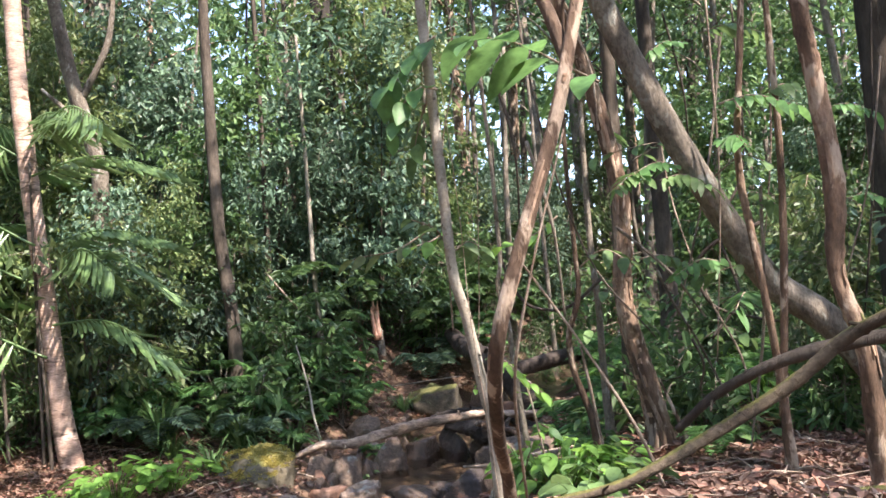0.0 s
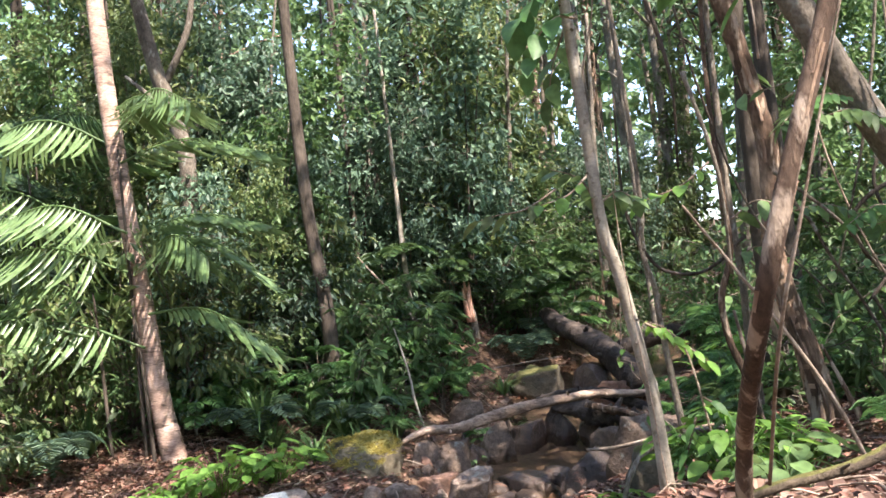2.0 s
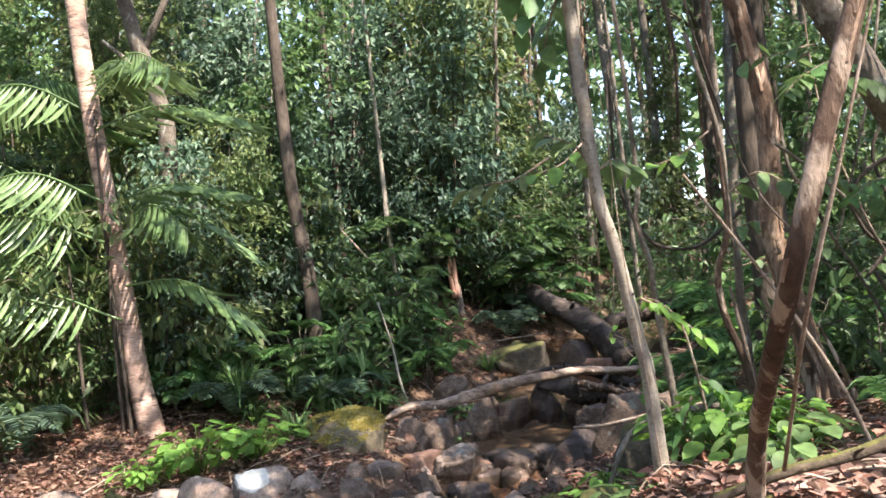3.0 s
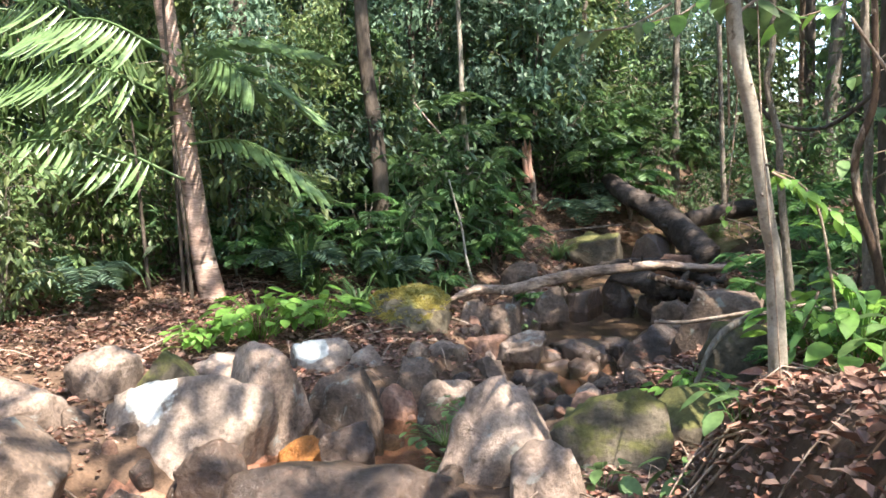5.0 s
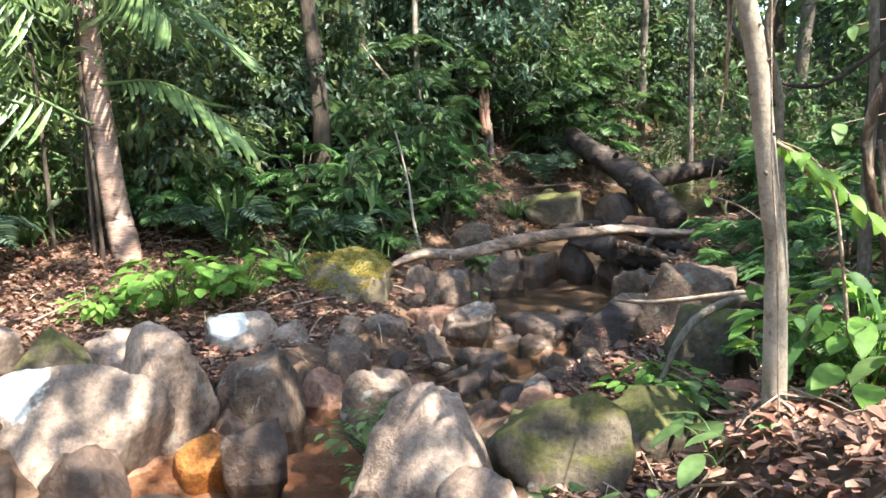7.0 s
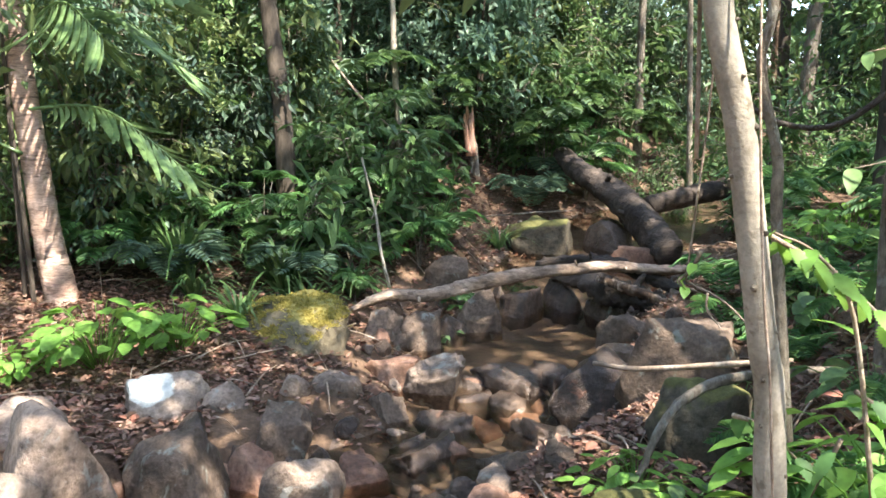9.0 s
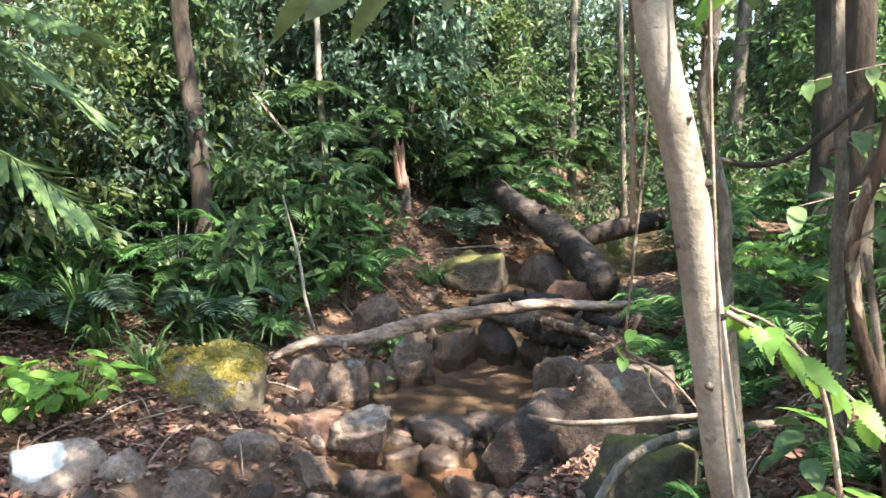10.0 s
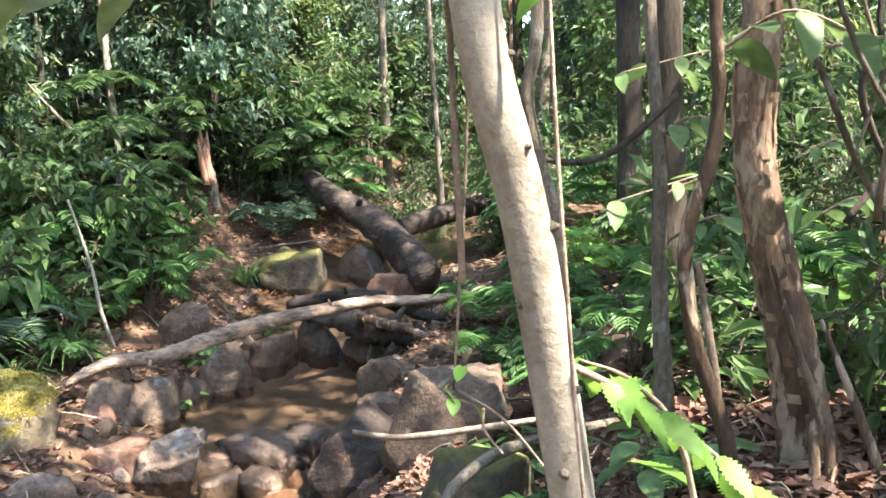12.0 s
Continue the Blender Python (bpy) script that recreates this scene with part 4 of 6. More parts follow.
bark_flakes(flaking, [(1.465, 5.568, 0.465), (1.391, 5.568, 0.74), (1.349, 5.568, 0.972), (1.296, 5.568, 1.183), (1.244, 5.568, 1.416), (1.233, 5.568, 1.606), (1.254, 5.568, 1.87), (1.244, 5.568, 2.239), (1.117, 5.568, 2.841), (0.937, 5.568, 3.401), (0.62, 5.674, 4.457), (0.198, 5.78, 6.78)],
            [0.085, 0.07, 0.062, 0.058, 0.055, 0.054, 0.054, 0.052, 0.05, 0.046, 0.04, 0.03], 70, 46)
bark_flakes(twisted, [(1.85, 3.55, 0.72), (1.8, 3.53, 0.95), (1.77, 3.5, 1.27), (1.68, 3.48, 1.56), (1.69, 3.46, 1.87), (1.64, 3.43, 2.28), (1.6, 3.41, 2.54), (1.5, 3.4, 3.6), (1.5, 3.4, 5.5)],
            [0.045, 0.039, 0.034, 0.03, 0.038, 0.031, 0.029, 0.027, 0.022], 26, 26)
bark_flakes(ytree, [(0.465, 2.97, 0.76), (0.45, 2.75, 1.0), (0.43, 2.53, 1.16), (0.435, 2.29, 1.39), (0.5, 2.27, 1.62), (0.6, 2.28, 1.92), (0.67, 2.3, 2.21), (0.8, 2.35, 2.8), (1.0, 2.4, 4.2)],
            [0.022, 0.0185, 0.018, 0.018, 0.017, 0.017, 0.0155, 0.0145, 0.011], 14, 14)
# crowns added above the view; offsets and leaf counts steer the shade they cast
for ob, c, size, n, mat, leaf in ((thin, (-0.2, 0.0, 6.2), (1.7, 1.7, 1.2), 300, LEAF_MID, 0.2), (flaking, (-1.2, 0.2, 6.2), (2.2, 2.2, 1.3), 150, LEAF_DARK, 0.2),
                                  (leaning, (-2.7, -0.4, 6.0), (2.3, 2.3, 1.4), 150, LEAF_MID, 0.2), (twisted, (-0.3, -0.1, 5.4), (1.5, 1.5, 1.1), 650, LEAF_OLIVE, 0.2),
                                  (ytree, (0.6, -0.6, 5.2), (1.6, 1.6, 1.0), 420, LEAF_MID, 0.18), (bank_tree, (0.3, 0, 8.6), (2.8, 2.8, 2.0), 380, LEAF_DARK, 0.22),
                                  (far_tree, (0.1, 0, 8.6), (2.6, 2.6, 2.0), 380, LEAF_DARK, 0.22)):
    crown(ob, c, size, n, len(ob.name) + n, mat, (leaf, leaf * 0.42), 30)
crowned = (thin, flaking, leaning, twisted, ytree, bank_tree, far_tree)
for k, (ob, top, girth) in enumerate(TOPS):
    if ob not in crowned:
        s = 0.5 + 7 * girth
        crown(ob, top, (s, s, s * 0.7), int(60 + 1500 * girth), 900 + k, LEAF_DARK, (0.18, 0.075), 12)
r_k = np.random.default_rng(77)
for k in range(22):
    z = 0.35 + 0.085 * k
    C = spline([(0, 0, 0), (-0.035, -0.03, 0.45), (-0.06, -0.05, 0.59), (-0.125, -0.1, 0.95), (-0.175, -0.12, 1.16), (-0.2, -0.12, 1.5), (-0.24, -0.12, 2.1), (-0.27, -0.12, 2.6)], 120)
    c = C[int(np.argmin(np.abs(C[:, 2] - z)))]
    a = r_k.uniform(-math.pi, 0)
    d = np.array([math.cos(a), math.sin(a), 0.1])
    s = r_k.uniform(0.003, 0.0065)
    limb("knot", [c + d * 0.019, c + d * 0.0262, c + d * (0.0262 + s)], [s * 1.3, s * 1.1, s * 0.4], BARK_GREY, thin, n=4, seg=7, rough=0.12, seed=k)

# the broken stump
st = thing("broken_stump", (-1.15, 12.6, 0.85), "snapped slim stump with a splintered reddish top", "stump")
limb("trunk", [(0, 0, -0.1), (-0.03, 0, 0.3), (-0.05, 0, 0.42)], [0.055, 0.048, 0.05], BARK_GREY, st, n=14, seg=10, rough=0.1, seed=3)
for k, (dx, h, w) in enumerate(((-0.03, 0.34, 0.05), (0.02, 0.27, 0.045), (0.0, 0.2, 0.05), (-0.05, 0.22, 0.035))):
    limb("splinter", [(-0.05 + dx * 0.6, -0.02 * k, 0.26), (-0.07 + dx, -0.03 - 0.02 * k, 0.5 + h * 0.4), (-0.08 + dx * 1.4, 0, 0.55 + h)], [w, w * 0.8, 0.004], SPLINTER, st,
         "raw reddish split wood", n=8, seg=6, rough=0.2, seed=30 + k, flat=0.5)


def stick(label, points, radius, material, seed, name="stick"):
    p0 = np.asarray(points[0], float)
    V, F = tube([np.asarray(p, float) - p0 for p in points], [radius, radius * 0.9, radius * 0.6], n=24, seg=7, rough=0.1, seed=seed)
    ob = new(name, mesh_of(name, V, F, material))
    ob.location = p0
    return tagged(ob, label, name.replace("_", " "))


stick("thin pale dead stick leaning above the driftwood", [(-1.4, 9.2, 0.2), (-1.47, 9.22, 0.45), (-1.52, 9.25, 0.75), (-1.64, 9.28, 1.2)], 0.014, BARK_SMOOTH, 1)
stick("bare dead stick slanting in the undergrowth", [(-1.75, 10.85, 1.4), (-2.0, 10.8, 1.66), (-2.35, 10.8, 2.08)], 0.018, TWIG, 2)
stick("forked dead stick slanting down to the bank", [(1.12, 4.05, 0.7), (1.02, 4.05, 0.95), (0.82, 4.05, 1.3), (0.56, 4.05, 1.7)], 0.008, TWIG, 3)
stick("thin dead stem curving on the bank", [(1.02, 5.2, 0.6), (0.97, 5.2, 0.95), (0.92, 5.2, 1.25)], 0.012, TWIG, 4)
for k, pts in enumerate(([(0.33, 4.95, 1.07), (0.345, 4.95, 1.25), (0.37, 4.95, 1.6), (0.4, 4.95, 2.4)], [(0.33, 4.95, 1.07), (0.4, 4.8, 1.05), (0.44, 4.55, 1.02)],
                         [(0.37, 4.85, 1.06), (0.37, 4.85, 1.02), (0.4, 4.83, 0.98)])):
    stick("dangling dry vine tendril beside the slender tree", pts, 0.0032, TWIG, 5 + k, "vine")
for k, pts in enumerate(([(0.43, 4.24, 0.5), (0.385, 4.2, 1.0), (0.36, 4.19, 1.2), (0.33, 4.15, 1.5), (0.31, 4.15, 1.9), (0.25, 4.15, 2.6)],
                         [(0.25, 4.23, 1.4), (0.24, 4.25, 2.2), (0.32, 4.2, 2.7), (0.2, 4.2, 3.6)],
                         [(0.5, 2.75, 0.95), (0.475, 2.4, 1.3), (0.52, 2.3, 1.55), (0.62, 2.3, 1.9)],
                         [(1.16, 5.9, 1.65), (0.95, 5.9, 1.48), (0.78, 5.9, 1.46), (0.62, 5.9, 1.55), (0.5, 6.0, 1.9), (0.5, 6, 2.6)],
                         [(2.0, 5.6, 0.6), (1.95, 5.7, 1.1), (1.75, 5.7, 1.55), (1.6, 5.8, 2.2), (1.55, 5.8, 3.0)],
                         [(1.9, 6.2, 1.2), (2.1, 6.2, 1.5), (2.0, 6.2, 1.95), (2.2, 6.2, 2.4), (2.2, 6.2, 3.5)],
                         [(1.1, 5.5, 1.12), (1.35, 5.6, 1.0), (1.6, 5.65, 1.03), (1.8, 5.7, 1.2)],
                         [(0.65, 4.6, 2.9), (0.75, 4.6, 2.3), (0.95, 4.7, 1.7), (1.25, 4.7, 1.3)])):
    stick("thin hanging forest vine stem", pts, (0.0025, 0.004, 0.004, 0.012, 0.007, 0.012, 0.004, 0.006)[k], BARK_DARK if k in (3, 5, 6, 7) else TWIG, 20 + k, "vine")
for k, pts in enumerate((
        ((1.67, 4.88, 3.08), (1.69, 4.95, 2.11), (1.65, 5.11, 1.13)),
        ((1.91, 5.49, 3.08), (1.78, 5.55, 2.23), (1.58, 5.7, 1.38)),
        ((1.65, 5.86, 3.36), (1.76, 5.9, 2.84), (1.8, 6.04, 2.34)),
        ((1.91, 4.69, 2.99), (1.91, 4.74, 2.3), (1.86, 4.89, 1.61)),
        ((1.78, 4.56, 2.02), (1.76, 4.6, 1.37), (1.69, 4.75, 0.7)),
        ((1.45, 4.79, 1.28), (1.5, 4.8, 1.15), (1.5, 4.91, 1.01)),
        ((1.0, 4.49, 2.33), (0.98, 4.47, 2.63), (0.88, 4.54, 2.96)),
        ((1.12, 4.93, 1.89), (1.39, 4.96, 1.64), (1.6, 5.09, 1.38)),
        ((2.92, 5.73, 3.3), (2.86, 5.81, 2.06), (2.75, 6.0, 0.81)),
        ((2.59, 4.95, 2.73), (2.48, 4.99, 2.04), (2.31, 5.13, 1.35)),
        ((0.63, 4.18, 2.24), (0.73, 4.21, 1.84), (0.77, 4.34, 1.43)),
        ((0.49, 4.05, 2.55), (0.57, 4.08, 2.2), (0.58, 4.2, 1.86)))):
    stick("thin bare vine stem in the tangle", pts, (0.006, 0.009, 0.008)[k % 3], (TWIG, BARK_GREY, BARK_DARK)[k % 3], 60 + k, "vine")
for pts, rad, mat in (([(1.32, 5.6, 2.3), (1.35, 5.6, 1.86), (1.44, 5.6, 1.69), (1.54, 5.6, 1.46), (1.68, 5.6, 1.2), (1.9, 5.6, 0.7)], 0.011, BARK_GREY),
                      ([(2.2, 5.95, 1.95), (1.9, 5.9, 1.84), (1.76, 5.9, 1.7), (1.78, 5.9, 1.55), (1.9, 5.9, 1.4), (2.3, 5.9, 1.3)], 0.014, BARK_DARK)):
    stick("curved woody vine hanging over the bank", pts, rad, mat, 90, "vine")
# ---------------------------------------------------------------- palms
def frond(root, base, tip, lift, seed, length=0.42, pairs=20, droop=1.15, material=None, single=False, sweep=0.3):
    """A feather frond: an arching midrib with drooping leaflets on both sides."""
    r = np.random.default_rng(seed)
    base, tip = np.asarray(base, float), np.asarray(tip, float)
    mid = (base + tip) / 2 + np.array([0, 0, lift])
    C = spline([base, mid, tip], pairs + 6)
    V, F = tube([base, mid, tip], [0.014, 0.009, 0.003], n=16, seg=5, rough=0.02, seed=seed)
    rib = part("frond", mesh_of("frond", V, F, PALM_LEAF), root)
    T = unit(np.gradient(C, axis=0))[5:-1]
    P = C[5:-1]
    side = unit(np.cross(T, (0, 0, 1.0)))
    u = np.linspace(0, 1, len(P))
    size = length * (0.6 + 0.7 * np.sin(np.pi * (0.2 + 0.68 * u)))
    PP, DD, NN, LL = [], [], [], []
    for s in (-1, 1):
        d = unit(side * s * 0.75 + T * (sweep + 0.7 * u[:, None]) + np.array([0, 0, -droop]) + r.normal(0, 0.09, P.shape))
        PP.append(P)
        DD.append(d)
        NN.append(unit(np.cross(d, T) * -s + np.array([0, 0, 0.3])))
        LL.append(size * r.uniform(0.9, 1.1, len(P)))
    L = np.concatenate(LL)
    if single:
        for p, d, nn, ll in zip(np.vstack(PP), np.vstack(DD), np.vstack(NN), L):
            V, F = fine_leaf(p, d, nn, ll, 0.04, droop=r.uniform(0.1, 0.4), fold=0.35)
            part("leaflet", mesh_of("leaflet", V, F, material or PALM_LEAF), rib)
        return rib
    part("leaf_blade", blade_mesh("leaf_blade", np.vstack(PP), np.vstack(DD), np.vstack(NN), L, 0.036, material or PALM_LEAF, droop=0.22, fold=0.3), rib)
    return rib


palm = near_tree("palm_tree", "tall palm with a ringed reddish-grey trunk",
                 [(-3.52, 8.2, 0.12), (-3.55, 8.2, 0.25), (-3.63, 8.2, 0.65), (-3.7, 8.2, 1.25), (-3.78, 8.2, 1.95), (-3.9, 8.2, 2.9), (-4.02, 8.2, 4.2), (-4.1, 8.2, 6.0), (-4.1, 8.2, 8.0)],
                 [0.16, 0.115, 0.1, 0.09, 0.085, 0.085, 0.08, 0.08, 0.07], PALM_BARK, 80, 0.03, 150, 18, rings=0.035, flare=1.1)
for k in range(11):
    a = k * 2 * math.pi / 11 + 0.3
    b = np.array([-0.58, 0, 7.9])
    t = b + np.array([math.cos(a) * 1.9, math.sin(a) * 1.9, 0.1 + 0.5 * math.sin(3 * a)])
    frond(palm, b, t, 0.7, 200 + k, 0.55, 40)
def young_palm(single):
    root = thing("young_palm", (-3.95, 7.95, 0.18), "young palm with arching feathery fronds beside the tall palm", "palm")
    for k, (b, t, lift, ln) in enumerate((
            ((-0.04, 0.2, 2.74), (1.55, 0.05, 2.7), 0.2, 0.34), ((0.13, 0.2, 2.08), (1.5, 0.05, 2.06), 0.15, 0.32),
            ((0.24, 0.2, 1.36), (1.5, 0.05, 0.95), 0.2, 0.36), ((0.27, 0.1, 1.06), (-1.4, -0.05, 0.95), 0.36, 0.4),
            ((0.08, 0.2, 3.28), (0.5, 0.1, 3.33), 0.06, 0.25), ((0.28, 0.2, 1.9), (0.97, 0.0, 1.8), 0.2, 0.34),
            ((0.2, 0.0, 1.75), (-1.3, -0.1, 1.85), 0.24, 0.36), ((0.22, 0.0, 2.1), (-1.0, -0.1, 2.31), 0.2, 0.36),
            ((-2.0, 0.2, 0.76), (-0.76, 0.1, 0.44), 0.24, 0.36), ((-1.47, 0.0, 0.4), (-0.6, -0.2, 0.2), 0.1, 0.3),
            ((-0.1, 0.2, 1.4), (-1.6, 0.5, 1.4), 0.35, 0.4), ((-0.3, 0.2, 2.2), (-1.9, 0.2, 2.3), 0.4, 0.42),
            ((0.1, 0.25, 2.9), (-1.3, 0.0, 3.0), 0.3, 0.4), ((0.1, 0.2, 1.7), (1.3, 0.6, 1.6), 0.4, 0.38),
            ((-0.2, 0.0, 1.2), (-1.8, -0.4, 0.8), 0.4, 0.4), ((0.1, 0.2, 3.1), (1.0, -0.2, 3.15), 0.25, 0.34))):
        out = t[0] > b[0] + 0.9
        frond(root, b, t, lift, 230 + k, ln * (1.0 if out else 1.2), 22, single=single, droop=0.6 if out else 1.15, sweep=0.75 if out else 0.3)
    for k, (x, y, h) in enumerate(((0.2, 0.15, 2.9), (-0.1, 0.1, 1.6), (0.3, 0.1, 1.3))):
        limb("stem", [(x, y, -0.1), (x - 0.05, y, h * 0.5), (x - 0.1, y, h)], [0.02, 0.016, 0.01], BARK_DARK, root, n=12, seg=8, seed=k)
    return root


yp = young_palm(True)
yp2 = young_palm(False)
yp2.matrix_basis = pose(-5.6, 9.2, gz(-5.6, 9.2), 0, 0, 35)
yp3 = copy_thing(yp2, pose(-6.2, 7.2, gz(-6.2, 7.2), 0, 0, -60))
yp4 = copy_thing(yp2, pose(-7.4, 12.5, gz(-7.4, 12.5), 0, 0, 100))
for ob in (yp, yp2, yp3, yp4):
    ob["group"] = "young palms"


# ---------------------------------------------------------------- undergrowth
def fern(seed, fronds=9, reach=0.45, material=None):
    r = np.random.default_rng(seed)
    root = thing("fern", (0, 0, 0), "green fern with arching divided fronds", "fern", "ferns on the banks")
    for k in range(fronds):
        a = 2 * math.pi * k / fronds + r.uniform(-0.3, 0.3)
        rch = reach * r.uniform(0.7, 1.15)
        C = spline([(0, 0, 0), (math.cos(a) * rch * 0.5, math.sin(a) * rch * 0.5, rch * 0.75), (math.cos(a) * rch, math.sin(a) * rch, rch * 0.55)], 22)
        T = unit(np.gradient(C, axis=0))[3:]
        P = C[3:]
        side = unit(np.cross(T, (0, 0, 1.0)))
        u = np.linspace(0, 1, len(P))
        L = rch * 0.38 * np.sin(np.pi * (0.15 + 0.83 * u))
        PP = np.vstack([P, P])
        DD = np.vstack([side + T * 0.4, -side + T * 0.4]) + r.normal(0, 0.06, (2 * len(P), 3))
        NN = np.tile([0, 0, 1.0], (2 * len(P), 1))
        LL = np.concatenate([L, L])
        part("frond", blade_mesh("frond", PP, DD, NN, LL, 0.035 * reach / 0.45 + 0.0 * LL, material or LEAF_MID, droop=0.1), root)
    return root


def strap_tuft(seed, blades=60, length=0.8):
    r = np.random.default_rng(seed)
    root = thing("strap_plant", (0, 0, 0), "tuft of long dark green strap leaves", "plant", "strap-leaved tufts")
    V, F, o = [], [], 0
    for k in range(blades):
        a, e = r.uniform(0, 2 * math.pi), r.uniform(0.15, 0.75)
        ln = length * r.uniform(0.6, 1.15)
        u = np.linspace(0, 1, 7)
        out = ln * e * (u + 0.6 * u ** 2) * 0.7
        up = ln * (u * (1.05 - 0.3 * e) - (0.35 + e * 0.5) * u ** 2.6)
        C = np.stack([np.cos(a) * (0.03 + out), np.sin(a) * (0.03 + out), up], -1)
        w = 0.013 * (1 - u ** 3) + 0.001
        S = np.array([-math.sin(a), math.cos(a), 0])
        V.append(np.concatenate([C - S * w[:, None], C + S * w[:, None]]))
        for i in range(6):
            F.append((o + i, o + i + 1, o + 8 + i, o + 7 + i))
        o += 14
    part("foliage", mesh_of("foliage", np.vstack(V), np.array(F), GRASS, False), root)
    return root


def broad_plant(seed, label, leaves=26, size=0.14, tall=0.3, wide=0.3, material=None, name="broadleaf_plant", ratio=0.55, group=""):
    """A low plant whose leaves can be told apart, each on its stalk."""
    r = np.random.default_rng(seed)
    root = thing(name, (0, 0, 0), label, "plant", group)
    for k in range(leaves):
        a, q = r.uniform(0, 2 * math.pi), math.sqrt(r.uniform(0.02, 1))
        P = np.array([math.cos(a) * wide * q, math.sin(a) * wide * q, tall * r.uniform(0.45, 1.0) * (1.1 - 0.45 * q)])
        stalk = (tube([(P[0] * 0.1, P[1] * 0.1, -0.03), P * (0.6, 0.6, 0.75), P], [0.004, 0.003, 0.002], n=5, seg=4, rough=0, seed=k))
        d = np.array([math.cos(a + r.uniform(-0.7, 0.7)), math.sin(a + r.uniform(-0.7, 0.7)), r.uniform(-0.5, 0.15)])
        L = size * r.uniform(0.65, 1.2)
        V, F = fine_leaf(P, d, unit(np.array([r.normal(0, 0.25), r.normal(0, 0.25), 1.0])), L, L * ratio, r.uniform(0.1, 0.4), 0.2, 0.0, 0.02)
        V, F = join([(V, F), stalk])
        part("leaf", mesh_of("leaf", V, F, material or LEAF_BRIGHT), root)
    return root


def shrub(seed, height, width, count, leaf, material, bark, label, name="shrub", down=0.35, stems=5, category="shrub", group="shrubs in the undergrowth", far=False):
    """Several stems with twigs that carry sprays of leaves at all heights."""
    r = np.random.default_rng(seed)
    root = thing(name, (0, 0, 0), label, category, group)
    pieces, heads = [], []
    for s in range(stems):
        a = r.uniform(0, 2 * math.pi)
        lean = width * r.uniform(0.15, 0.6)
        top = np.array([math.cos(a) * lean, math.sin(a) * lean, height * r.uniform(0.7, 1.0)])
        line = spline([(0, 0, -0.08), top * (0.35, 0.35, 0.5) + r.normal(0, 0.04, 3) * width, top], 14)
        limb("stem", line[::3], [0.012 * height ** 0.5, 0.004], bark, root, n=10, seg=5, seed=seed + s)
        for i in range(2, 14):
            for q in range(2):
                b = r.uniform(0, 2 * math.pi)
                out = width * r.uniform(0.12, 0.55) * (1.15 - 0.5 * i / 14)
                h = line[i] + np.array([math.cos(b) * out, math.sin(b) * out, out * r.uniform(-0.25, 0.4)])
                heads.append((line[i], h))
                pieces.append(tube([line[i], (line[i] + h) / 2 + (0, 0, out * 0.15), h], [0.005, 0.002], n=4, seg=3, rough=0, seed=0))
    A = np.array([h[0] for h in heads])
    B = np.array([h[1] for h in heads])
    k = r.integers(0, len(heads), count)
    u = r.uniform(0.25, 1.1, (count, 1))
    P = A[k] + (B[k] - A[k]) * u + r.standard_normal((count, 3)) * 0.05 * width
    D = unit(B[k] - A[k]) * 0.5 + rand_unit(r, count) * 0.75 + np.array([0, 0, -down])
    N = unit(np.array([0, 0, 1.0]) + rand_unit(r, count) * 0.55)
    L = leaf[0] * r.uniform(0.55, 1.25, count)
    part("foliage", blade_mesh("foliage", P, D, N, L, L * leaf[1] / leaf[0], material, far=far), root)
    V, F = join(pieces)
    part("branchwork", mesh_of("branchwork", V, F, bark), root)["kind"] = "stuff"
    return root


def put(source, used, x, y, turn, scale=1.0, sink=0.02):
    """The first placing moves the thing itself, later ones copy it."""
    z = gz(x, y) - sink
    if source.name in used:
        ob = copy_thing(source, pose(x, y, z, 0, 0, turn))
    else:
        used.add(source.name)
        ob = source
        ob.matrix_basis = pose(x, y, z, 0, 0, turn)
    ob.scale = (scale, scale, scale)
    return ob


